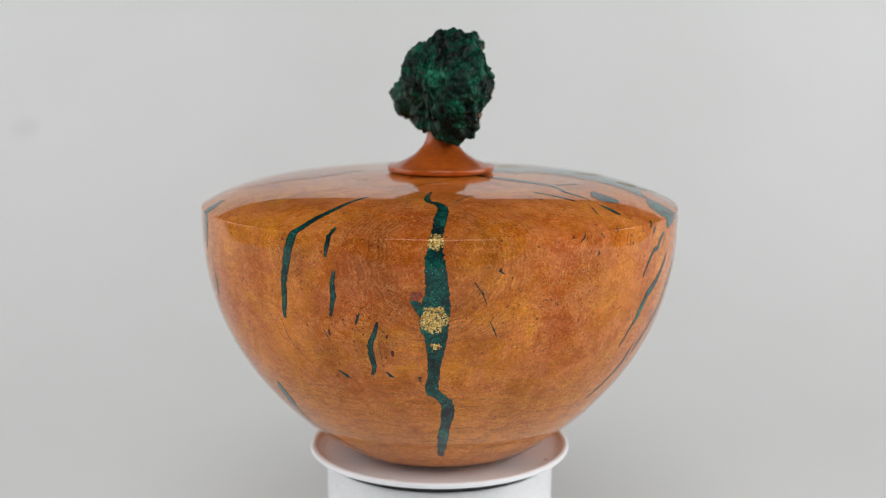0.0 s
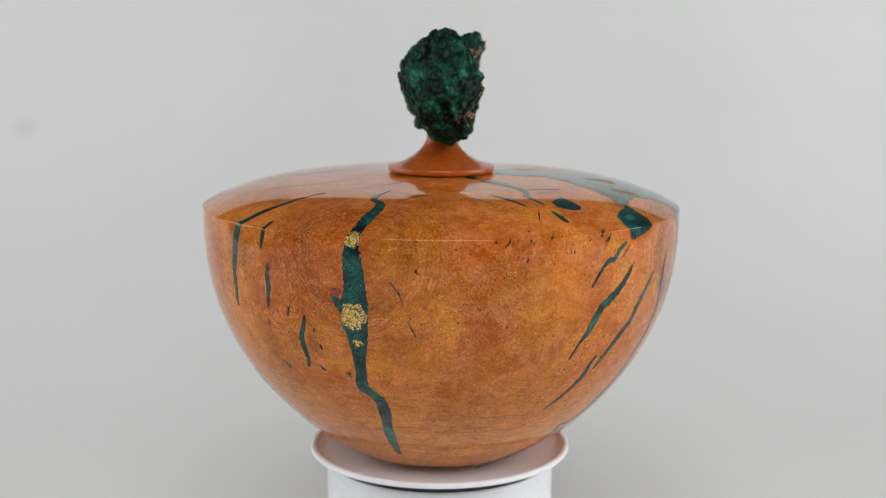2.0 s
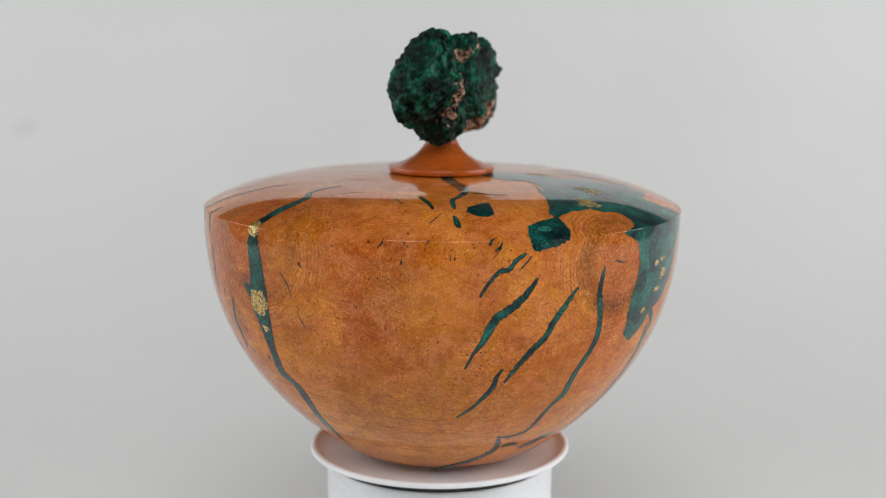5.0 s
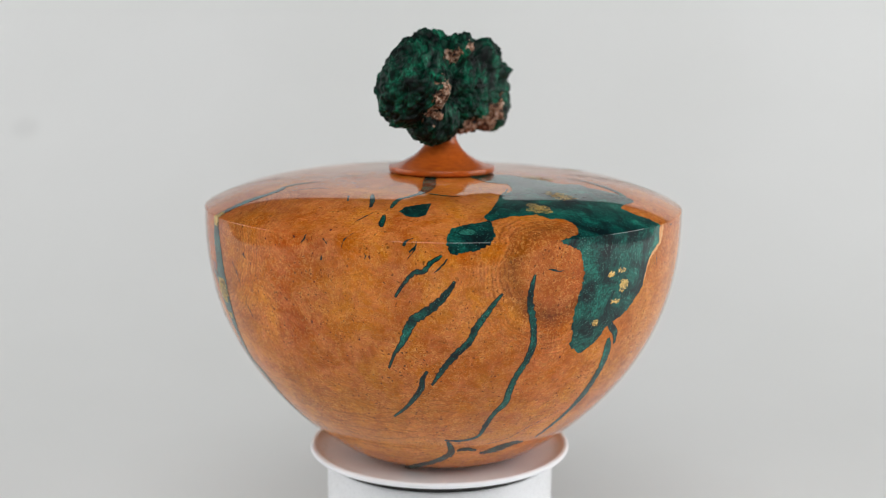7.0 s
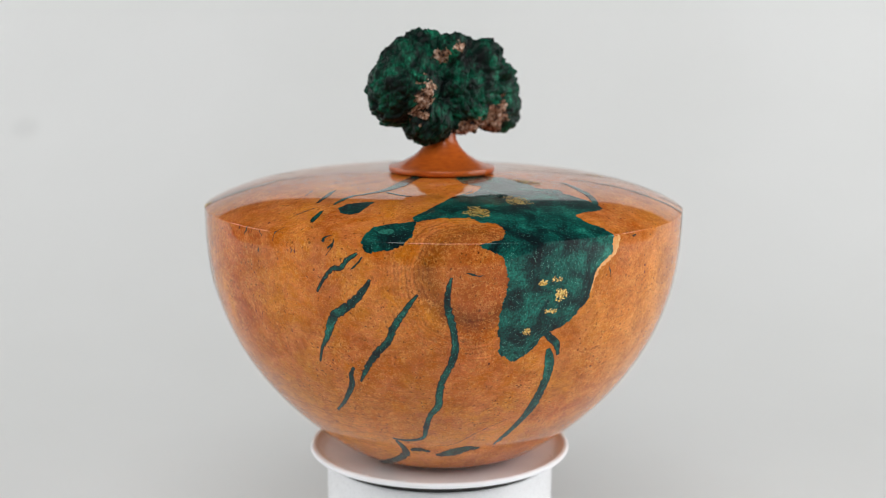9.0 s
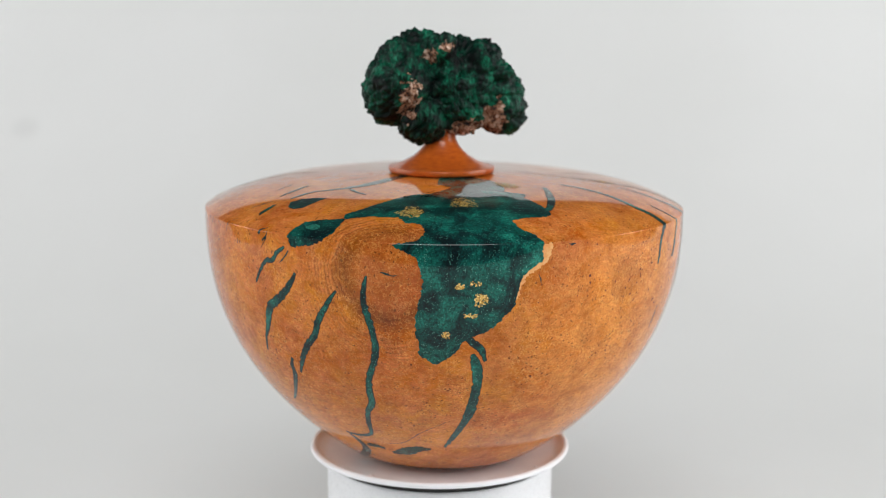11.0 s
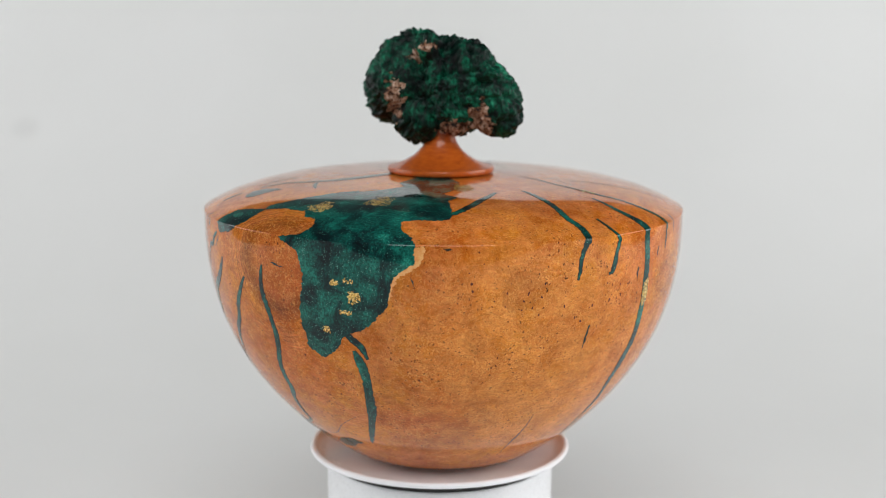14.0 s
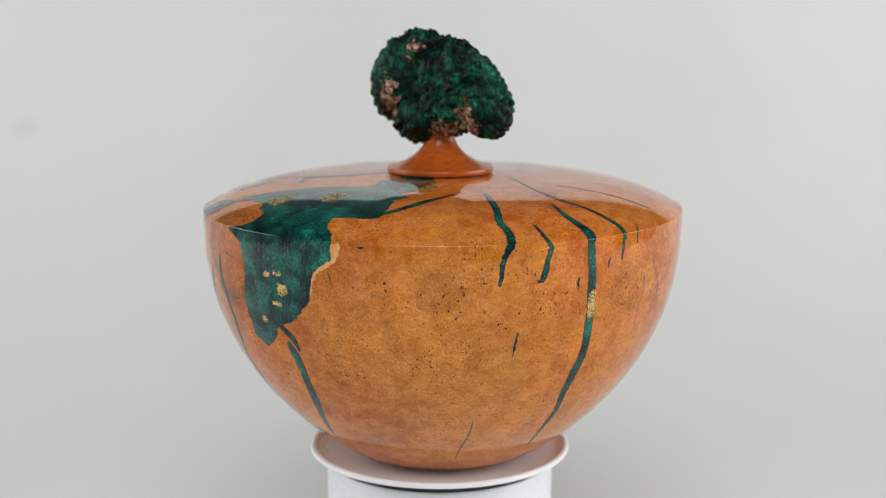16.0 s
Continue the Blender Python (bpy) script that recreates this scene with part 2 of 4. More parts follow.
def teal_resin(pale=False):
    m, nt, b = material("teal_resin")
    co = mm_coords(nt)
    cloud = noise_of(nt, co, 0.11, 4, 0.65, 0.5).outputs[0]
    col = ramp(nt, cloud, (0.36, (0.0006, 0.008, 0.010)), (0.47, (0.0014, 0.036, 0.033)), (0.58, (0.004, 0.095, 0.075)), (0.72, (0.013, 0.18, 0.135)))
    if pale:
        col = ramp(nt, cloud, (0.36, (0.010, 0.115, 0.090)), (0.7, (0.06, 0.27, 0.20)))
    grit = noise_of(nt, co, 1.3, 3, 0.7).outputs[0]
    col = mix(nt, 0.7, col, ramp(nt, grit, (0.35, (0.05, 0.08, 0.08)), (0.7, (0.9, 0.95, 0.9))), "OVERLAY")
    v = node(nt, "ShaderNodeTexVoronoi", {"Vector": co, "Scale": 2.2})
    r = node(nt, "ShaderNodeSeparateColor", {0: v.outputs["Color"]})
    many = ramp(nt, noise_of(nt, co, 0.16, 3).outputs[0], (0.40, 0.05), (0.62, 0.34))
    spark = maths(nt, "MULTIPLY", maths(nt, "LESS_THAN", r.outputs[0], many), maths(nt, "LESS_THAN", v.outputs["Distance"], 0.33))
    col = mix(nt, maths(nt, "MULTIPLY", spark, maths(nt, "ADD", maths(nt, "MULTIPLY", r.outputs[1], 0.55), 0.08)), col, (0.20, 0.58, 0.46))
    nt.links.new(col, b.inputs["Base Color"])
    nt.links.new(maths(nt, "MULTIPLY", spark, 0.3), b.inputs["Metallic"])
    b.inputs["Roughness"].default_value = 0.4
    b.inputs["Specular IOR Level"].default_value = 0.1
    b.inputs["Coat Weight"].default_value = 1.0
    b.inputs["Coat Roughness"].default_value = 0.035
    b.inputs["Coat IOR"].default_value = 1.33
    return m


def dark_bark():
    m, nt, b = material("bark_edge")
    co = mm_coords(nt)
    n = noise_of(nt, co, 0.9, 4, 0.7).outputs[0]
    nt.links.new(ramp(nt, n, (0.40, (0.008, 0.008, 0.007)), (0.60, (0.035, 0.016, 0.008)), (0.72, (0.20, 0.07, 0.02))), b.inputs["Base Color"])
    b.inputs["Roughness"].default_value = 0.4
    b.inputs["Specular IOR Level"].default_value = 0.1
    b.inputs["Coat Weight"].default_value = 1.0
    b.inputs["Coat Roughness"].default_value = 0.08
    return m


def pit_bark():
    m, nt, b = material("pit_bark")
    n = noise_of(nt, mm_coords(nt), 1.4, 3, 0.7).outputs[0]
    nt.links.new(ramp(nt, n, (0.35, (0.030, 0.009, 0.006)), (0.65, (0.15, 0.038, 0.018))), b.inputs["Base Color"])
    b.inputs["Roughness"].default_value = 0.6
    b.inputs["Specular IOR Level"].default_value = 0.1
    b.inputs["Coat Weight"].default_value = 0.3
    b.inputs["Coat Roughness"].default_value = 0.05
    return m


def crack_resin():
    m, nt, b = material("dark_resin")
    co = mm_coords(nt)
    n = noise_of(nt, co, 0.5, 4, 0.7).outputs[0]
    nt.links.new(ramp(nt, n, (0.35, (0.006, 0.012, 0.012)), (0.55, (0.006, 0.035, 0.030)), (0.7, (0.05, 0.03, 0.014))), b.inputs["Base Color"])
    b.inputs["Roughness"].default_value = 0.4
    b.inputs["Specular IOR Level"].default_value = 0.1
    b.inputs["Coat Weight"].default_value = 1.0
    b.inputs["Coat Roughness"].default_value = 0.035
    b.inputs["Coat IOR"].default_value = 1.33
    return m


def pale_sapwood():
    m, nt, b = material("pale_sapwood")
    co = mm_coords(nt)
    n = noise_of(nt, co, 0.45, 5, 0.7).outputs[0]
    nt.links.new(ramp(nt, n, (0.35, (0.66, 0.25, 0.06)), (0.6, (0.74, 0.41, 0.16))), b.inputs["Base Color"])
    b.inputs["Roughness"].default_value = 0.4
    b.inputs["Specular IOR Level"].default_value = 0.1
    b.inputs["Coat Weight"].default_value = 1.0
    b.inputs["Coat Roughness"].default_value = 0.035
    b.inputs["Coat IOR"].default_value = 1.33
    return m


def gold_leaf():
    m, nt, b = material("gold_leaf")
    co = mm_coords(nt)
    n = noise_of(nt, co, 1.6, 4, 0.7).outputs[0]
    isle = node(nt, "ShaderNodeNewGeometry").outputs["Random Per Island"]
    mixd = maths(nt, "ADD", maths(nt, "MULTIPLY", n, 0.5), maths(nt, "MULTIPLY", isle, 0.5))
    nt.links.new(ramp(nt, mixd, (0.25, (0.18, 0.075, 0.006)), (0.48, (0.66, 0.38, 0.05)), (0.72, (0.95, 0.74, 0.26))), b.inputs["Base Color"])
    b.inputs["Metallic"].default_value = 0.45
    b.inputs["Coat Weight"].default_value = 1.0
    b.inputs["Coat Roughness"].default_value = 0.05
    b.inputs["Roughness"].default_value = 0.42
    bump(nt, b, n, 0.5, 0.0003)
    return m


def green_mineral():
    m, nt, b = material("green_mineral")
    co = mm_coords(nt)
    big = noise_of(nt, co, 0.10, 4, 0.6, 0.8).outputs[0]
    fib = noise_of(nt, scaled(nt, co, (0.9, 0.9, 0.28)), 1.0, 6, 0.7, 1.0).outputs[0]
    grain = noise_of(nt, co, 0.8, 5, 0.7).outputs[0]
    s = maths(nt, "ADD", maths(nt, "MULTIPLY", big, 0.45), maths(nt, "ADD", maths(nt, "MULTIPLY", fib, 0.45), maths(nt, "MULTIPLY", grain, 0.20)))
    chunk = node(nt, "ShaderNodeTexVoronoi", {"Vector": node(nt, "ShaderNodeVectorMath", {0: co, 1: node(nt, "ShaderNodeVectorMath", {0: noise_of(nt, co, 0.3, 3).outputs["Color"], 3: 3.0}, operation="SCALE").outputs[0]}, operation="ADD").outputs[0], "Scale": 0.33})
    tone = node(nt, "ShaderNodeSeparateColor", {0: chunk.outputs["Color"]}).outputs[0]
    s = maths(nt, "ADD", s, maths(nt, "MULTIPLY", maths(nt, "SUBTRACT", tone, 0.5), 0.075))
    col = ramp(nt, s, (0.47, (0.0004, 0.002, 0.002)), (0.55, (0.0008, 0.016, 0.010)), (0.63, (0.002, 0.075, 0.040)), (0.72, (0.016, 0.26, 0.140)))
    nt.links.new(col, b.inputs["Base Color"])
    b.inputs["Roughness"].default_value = 0.40
    b.inputs["Specular IOR Level"].default_value = 0.14
    bump(nt, b, grain, 0.4, 0.0006)
    return m


def rusty_matrix():
    m, nt, b = material("rusty_matrix")
    co = mm_coords(nt)
    n = noise_of(nt, co, 0.50, 7, 0.8).outputs[0]
    nt.links.new(ramp(nt, n, (0.44, (0.010, 0.006, 0.005)), (0.48, (0.22, 0.075, 0.025)), (0.54, (0.48, 0.29, 0.19)), (0.62, (0.80, 0.66, 0.55))), b.inputs["Base Color"])
    b.inputs["Roughness"].default_value = 0.8
    bump(nt, b, n, 0.8, 0.002)
    return m


def plastic(name, colour, rough, wear=0.04):
    m, nt, b = material(name)
    co = mm_coords(nt)
    n = noise_of(nt, co, 0.05, 5, 0.6).outputs[0]
    f = noise_of(nt, co, 1.2, 3).outputs[0]
    lo = tuple(c * (1 - wear) for c in colour)
    nt.links.new(ramp(nt, n, (0.35, lo), (0.65, colour)), b.inputs["Base Color"])
    nt.links.new(ramp(nt, f, (0.3, rough * 0.8), (0.7, rough * 1.2)), b.inputs["Roughness"])
    return m


def paper():
    m, nt, b = material("backdrop_paper")
    co = mm_coords(nt)
    n = noise_of(nt, co, 0.004, 4, 0.5).outputs[0]
    f = noise_of(nt, co, 0.5, 4).outputs[0]
    col = ramp(nt, n, (0.3, (0.755, 0.765, 0.755)), (0.7, (0.79, 0.80, 0.795)))
    # a faint grey spot on the paper, soft at its edge
    d = node(nt, "ShaderNodeVectorMath", {0: co, 1: GREY_SPOT}, operation="DISTANCE").outputs["Value"]
    spot = node(nt, "ShaderNodeMapRange", {0: d, 1: 16.0, 2: 7.0, 3: 0.0, 4: 0.10}, interpolation_type="SMOOTHSTEP").outputs[0]
    col = mix(nt, spot, col, (0.3, 0.3, 0.3))
    nt.links.new(col, b.inputs["Base Color"])
    b.inputs["Roughness"].default_value = 0.9
    b.inputs["Specular IOR Level"].default_value = 0.2
    bump(nt, b, f, 0.05, 0.001)
    return m


def wall_paint(name, colour):
    m, nt, b = material(name)
    tc = node(nt, "ShaderNodeTexCoord")
    n = noise_of(nt, tc.outputs["Object"], 2.0, 5).outputs[0]
    lo = tuple(c * 0.9 for c in colour)
    nt.links.new(ramp(nt, n, (0.3, lo), (0.7, colour)), b.inputs["Base Color"])
    b.inputs["Roughness"].default_value = 0.85
    return m


# ---- mesh helpers ----
def mesh_ob(name, verts, faces, mat, parent=None, label="", smooth=True, sharp=25.0):
    me = bpy.data.meshes.new(name)
    me.from_pydata([tuple(v) for v in verts], [], faces)
    me.materials.append(mat)
    bm = bmesh.new()
    bm.from_mesh(me)
    bmesh.ops.recalc_face_normals(bm, faces=bm.faces) if len(bm.faces) < 4000 and parent is None else None
    for f in bm.faces:
        f.smooth = smooth
    for e in bm.edges:
        if len(e.link_faces) == 2 and e.calc_face_angle(0.0) > radians(sharp):
            e.smooth = False
    bm.to_mesh(me)
    bm.free()
    ob = new(name, me)
    ob.parent = parent
    return tagged(ob, label)


def lathe(profile, seg, cap_low=False, cap_high=False):
    """Verts and faces of a turned form: profile of (r, z) from the bottom up."""
    verts, faces = [], []
    for r, z in profile:
        for i in range(seg):
            a = 2 * math.pi * i / seg
            verts.append((r * math.sin(a), -r * math.cos(a), z))
    n = len(profile)
    for j in range(n - 1):
        for i in range(seg):
            k = (i + 1) % seg
            faces.append((j * seg + i, j * seg + k, (j + 1) * seg + k, (j + 1) * seg + i))
    if cap_low:
        faces.append(tuple(reversed(range(seg))))
    if cap_high:
        faces.append(tuple(range((n - 1) * seg, n * seg)))
    return verts, faces


def glide(points, step):
    """A smooth run of rows (phi, u, w) through a few given ones."""
    rows = []
    p = [points[0], *points, points[-1]]
    for i in range(1, len(p) - 2):
        a, b, c, d = (np.array(q, float) for q in p[i - 1:i + 3])
        rr = skin_radius((b[1] + c[1]) / 2)
        length = math.hypot(radians(c[0] - b[0]) * rr, c[1] - b[1])
        n = max(2, int(length / step))
        for k in range(n):
            t = k / n
            q = 0.5 * (2 * b + (c - a) * t + (2 * a - 5 * b + 4 * c - d) * t * t + (3 * b - a - 3 * c + d) * t ** 3)
            rows.append((q[0], q[1], max(0.12, q[2])))
    rows.append(tuple(points[-1]))
    return rows


def vein(name, points, mat, parent, seed, grow=0.0, lift=0.09, label="", rough=1.0):
    """A crooked filled crack that follows the skin of the vessel."""
    rows = glide(points, 0.3)
    verts, faces = [], []
    widest = max(r[2] for r in rows) + grow
    n = max(2, int(widest / 0.9) + 1)
    for k, (phi, u, w) in enumerate(rows):
        j0, j1 = rows[max(0, k - 2)], rows[min(len(rows) - 1, k + 2)]
        rr = max(skin_radius(u), 5.0)
        tx, ty = radians(j1[0] - j0[0]) * rr, j1[1] - j0[1]
        ln = math.hypot(tx, ty) or 1.0
        nx, ny = -ty / ln, tx / ln
        s = k * 0.3
        wob = (0.06 + 0.025 * w) * rough
        mid = wob * 0.7 * noise.noise((s * 0.55, seed * 7.3, 0.0))
        w *= 0.62 + 0.045 * min(w, 8.5)
        ea = w / 2 + wob * noise.noise((s * 1.4, seed * 3.1, 5.0)) + grow / 2
        eb = w / 2 + wob * noise.noise((s * 1.4, seed * 3.1, 25.0)) + grow / 2
        if grow:
            ea += 0.12 * noise.noise((s * 1.9, seed, 40.0))
            eb += 0.12 * noise.noise((s * 1.9, seed, 50.0))
        jag = (0.16 + 0.15 * min(w, 2.5)) * rough
        ea += jag * (noise.noise((s * 0.8, seed, 60.0)) + 0.25 * noise.noise((s * 1.7, seed, 65.0)))
        eb += jag * (noise.noise((s * 0.8, seed, 70.0)) + 0.25 * noise.noise((s * 1.7, seed, 75.0)))
        ea, eb = max(ea, 0.05), max(eb, 0.05)
        for i in range(n + 1):
            f = i / n
            off = mid + (-ea * (1 - f) + eb * f)
            uu = u + ny * off
            verts.append(lifted(phi + math.degrees(nx * off / rr), uu, lift))
    for k in range(len(rows) - 1):
        for i in range(n):
            a = k * (n + 1) + i
            faces.append((a, a + n + 1, a + n + 2, a + 1))
    return mesh_ob(name, verts, faces, mat, parent, label)


def pool(name, outline, mat, parent, seed, grow=0.0, lift=0.09, label="", ragged=0.5):
    """A filled hollow with a ragged outline, laid over the skin of the vessel."""
    from mathutils.geometry import delaunay_2d_cdt, intersect_point_line
    k = radians(1) * RIM_R * 1000
    pts = [Vector((p * k, u)) for p, u in outline]
    edge = []
    for a, b in zip(pts, pts[1:] + pts[:1]):
        n = max(1, int((b - a).length / 0.35))
        d = (b - a).normalized()
        for i in range(n):
            p = a.lerp(b, i / n)
            w = ragged * (0.5 * noise.noise((p.x * 0.5, p.y * 0.5, seed)) + 0.9 * noise.noise((p.x * 1.4, p.y * 1.4, seed + 9)) + 0.45 * noise.noise((p.x * 2.3, p.y * 2.3, seed + 19)))
            edge.append(p + Vector((d.y, -d.x)) * (w + grow))
    def inside(q):
        hit = False
        for a, b in zip(edge, edge[1:] + edge[:1]):
            if (a.y > q.y) != (b.y > q.y) and q.x < (b.x - a.x) * (q.y - a.y) / (b.y - a.y) + a.x:
                hit = not hit
        return hit
    lo = [min(p[i] for p in edge) for i in (0, 1)]
    hi = [max(p[i] for p in edge) for i in (0, 1)]
    inner = []
    levels = [float(q) for q in range(math.floor(lo[1]), math.ceil(hi[1])) if q != 0]
    if lo[1] < -0.3 and hi[1] > 0.3:
        levels += [-0.13, 0.13]
    for y in levels:
        x = lo[0]
        while x < hi[0]:
            q = Vector((x, y))
            if inside(q) and all((q - e).length > 0.12 for e in edge):
                inner.append(q)
            x += 0.65 if abs(y) < 0.5 else 1.3
    n = len(edge)
    out = delaunay_2d_cdt(edge + inner, [], [list(range(n))], 1, 1e-5)
    verts = [lifted(p.x / k, p.y, lift) for p in out[0]]
    faces = []
    for f in out[2]:
        a, b, c = (out[0][i] for i in f[:3])
        faces.append(tuple(f) if (b - a).cross(c - a) < 0 else tuple(reversed(f)))
    return mesh_ob(name, verts, faces, mat, parent, label)


def pit(phi, u, w, h, mat, parent, seed):
    """A small bark-filled pit of ragged outline, flush with the skin."""
    rng = random.Random(seed)
    rr = max(skin_radius(u), 8.0)
    m = 9
    verts, tilt = [lifted(phi, u, 0.03)], rng.uniform(-0.3, 0.3)
    for j in range(m):
        b = 2 * math.pi * j / m
        q = rng.uniform(0.75, 1.2)
        x, y = 0.5 * w * q * math.cos(b), 0.5 * h * q * math.sin(b)
        verts.append(lifted(phi + math.degrees((x + tilt * y) / rr), u + y, 0.03))
    faces = [(0, 1 + (j + 1) % m, 1 + j) for j in range(m)]
    return mesh_ob("bark_pit", verts, faces, mat, parent)


def gold_patch(phi, u, w, h, count, mat, parent, seed):
    """Crumbs of gold leaf scattered in an oval on the skin."""
    rng = random.Random(seed)
    verts, faces = [], []
    rr = max(skin_radius(u), 8.0)
    for i in range(int(count * 2.1)):
        a, d = rng.uniform(0, 2 * math.pi), rng.random() ** 0.62
        d *= 1 + 0.5 * noise.noise((math.cos(a) * 1.8, math.sin(a) * 1.8, seed))
        cx, cy = w * d * math.cos(a), h * d * math.sin(a)
        size = rng.uniform(0.16, 0.48) * (1.15 - 0.35 * d)
        tilt, way = rng.uniform(0, 0.07), rng.uniform(0, 6.28)
        m = rng.randint(5, 7)
        base = len(verts)
        lift = 0.12 + 0.05 * rng.random()
        for j in range(m):
            b = 2 * math.pi * j / m
            q = size * rng.uniform(0.55, 1.15)
            ox, oy = cx + q * math.cos(b), cy + q * math.sin(b)
            verts.append(lifted(phi + math.degrees(ox / rr), u + oy, lift + tilt * math.cos(b - way)))
        faces.append(tuple(reversed(range(base, base + m))))
    return mesh_ob("gold_leaf", verts, faces, mat, parent, "crumbled gold leaf set in resin", smooth=False)


# ---- the studio ----
def studio():
    white = wall_paint("studio_wall_paint", (0.16, 0.16, 0.16))
    floor_m = wall_paint("studio_floor_paint", (0.05, 0.05, 0.05))
    def slab(name, x0, x1, y0, y1, z0, z1, mat):
        v = [(x, y, z) for x in (x0, x1) for y in (y0, y1) for z in (z0, z1)]
        f = [(0, 1, 3, 2), (4, 6, 7, 5), (0, 4, 5, 1), (2, 3, 7, 6), (0, 2, 6, 4), (1, 5, 7, 3)]
        return tagged(mesh_ob(name, v, f, mat, smooth=False), kind="structure")
    zf, zc = -0.95, 1.75
    slab("floor", -2.2, 2.2, -2.2, 2.2, zf - 0.1, zf, floor_m)
    slab("ceiling", -2.2, 2.2, -2.2, 2.2, zc, zc + 0.1, white)
    slab("wall_north", -2.3, 2.3, 2.2, 2.3, zf, zc, white)
    slab("wall_south", -2.3, 2.3, -2.3, -2.2, zf, zc, white)
    slab("wall_east", 2.2, 2.3, -2.2, 2.2, zf, zc, white)
    slab("wall_west", -2.3, -2.2, -2.2, 2.2, zf, zc, white)
    # table under the paper
    tab = new("table")
    tab.location = (0, 0.1, zf)
    tagged(tab, "plain wooden table beneath the paper sweep", "table")
    tm = wall_paint("table_wood", (0.06, 0.045, 0.035))
    def block(name, x0, x1, y0, y1, z0, z1):
        v = [(x, y, z) for x in (x0, x1) for y in (y0, y1) for z in (z0, z1)]
        f = [(0, 1, 3, 2), (4, 6, 7, 5), (0, 4, 5, 1), (2, 3, 7, 6), (0, 2, 6, 4), (1, 5, 7, 3)]
        mesh_ob(name, v, f, tm, tab, smooth=False)
    top = PAPER_Z - 0.003 - zf
    block("tabletop", -0.95, 0.95, -0.78, 0.95, top - 0.03, top)
    for sx in (-0.9, 0.84):
        for sy in (-0.74, 0.84):
            block("leg", sx, sx + 0.06, sy, sy + 0.06, 0, top - 0.03)


PAPER_Z = -0.072
GREY_SPOT = (-355.0, 645.0, 74.0)


def backdrop():
    """A sweep of white paper: flat below the turntable, curved up behind it."""
    line = [(-0.70, PAPER_Z), (-0.35, PAPER_Z), (0.0, PAPER_Z), (0.18, PAPER_Z)]
    r = 0.60
    cy, cz = 0.25, PAPER_Z + r
    last = math.acos((cz - BACKDROP_TOP) / r)
    for i in range(0, 25):
        a = last * i / 24
        line.append((cy + r * math.sin(a), cz - r * math.cos(a)))
    verts, faces = [], []
    xs = [-0.9 + 1.8 * i / 24 for i in range(25)]
    for side in (0.0, -0.0006):
        for j, (y, z) in enumerate(line):
            a, b = line[max(0, j - 1)], line[min(len(line) - 1, j + 1)]
            d = Vector((b[0] - a[0], b[1] - a[1])).normalized()
            for x in xs:
                verts.append((x, y - d.y * side, z + d.x * side))
    nx, nl = len(xs), len(line)
    for s in range(2):
        o = s * nx * nl
        for j in range(nl - 1):
            for i in range(nx - 1):
                q = (o + j * nx + i, o + j * nx + i + 1, o + (j + 1) * nx + i + 1, o + (j + 1) * nx + i)
                faces.append(q if s == 0 else tuple(reversed(q)))
    ob = mesh_ob("backdrop", verts, faces, paper())
    tagged(ob, "seamless white paper sweep behind the turntable", "backdrop", kind="structure")


# ---- the turntable ----
def turntable():
    root = tagged(new("turntable"), "small white motorised turntable with a round platter", "turntable")
    root.location = (-0.0002, 0, PAPER_Z)
    white = plastic("white_plastic", (0.80, 0.81, 0.83), 0.30)
    gloss = plastic("glossy_white_plastic", (0.88, 0.90, 0.93), 0.5)
    gloss.node_tree.nodes["Principled BSDF"].inputs["Specular IOR Level"].default_value = 0.3
    black = plastic("gap_shade_black", (0.012, 0.011, 0.010), 0.6, 0.3)
    z0 = -PAPER_Z
    h = z0 + 0.0036
    v, f = lathe([(0.0430, 0.0), (0.0439, 0.0006), (0.0442, 0.002), (0.0442, h - 0.0016), (0.0439, h - 0.0005), (0.0430, h), (0.030, h)], 160, True, True)
    mesh_ob("base", v, f, white, root)
    # blackened ring: the shade in the gap under the platter, put into its colour
    v, f = lathe([(0.0434, h - 0.001), (0.0434, h + 0.0035)], 160)
    mesh_ob("gap_shade_ring", v, f, black, root, "black ring standing in for the shaded gap below the platter")
    prof = [(0.030, -0.0026), (0.0425, -0.0026), (0.0432, 0.0000), (0.0485, 0.0000), (0.0501, 0.0001), (0.0506, 0.0006), (0.0506, 0.0014), (0.0502, 0.0020), (0.0494, 0.0022), (0.0485, 0.0020), (0.0476, 0.0013), (0.0462, 0.0008), (0.044, 0.0005), (0.030, 0.0005), (0.002, 0.0005)]
    v, f = lathe(prof, 200, True, True)
    platter = mesh_ob("platter", v, f, gloss, root, "glossy white round platter")
    platter.location = (0, 0, z0 + 0.0072)
    # small glossy white flecks near the platter's edge
    for phi, s in ((-22.0, 1.0), (64.0, 1.1), (44.0, 0.7), (150.0, 0.8)):
        bm = bmesh.new()
        bmesh.ops.create_icosphere(bm, subdivisions=2, radius=0.0008 * s)
        for q in bm.verts:
            q.co = Vector((q.co.x * 1.5, q.co.y * 0.9, q.co.z * 0.35)) * (1 + 0.2 * noise.noise(q.co * 1500))
            q.co += Vector((0.0455 * math.sin(radians(phi)), -0.0455 * math.cos(radians(phi)), 0.0009))
        for fc in bm.faces:
            fc.smooth = True
        me = bpy.data.meshes.new("white_fleck")
        bm.to_mesh(me)
        bm.free()
        me.materials.append(gloss)
        ob = new("white_fleck", me)
        ob.parent = platter
    return root, platter


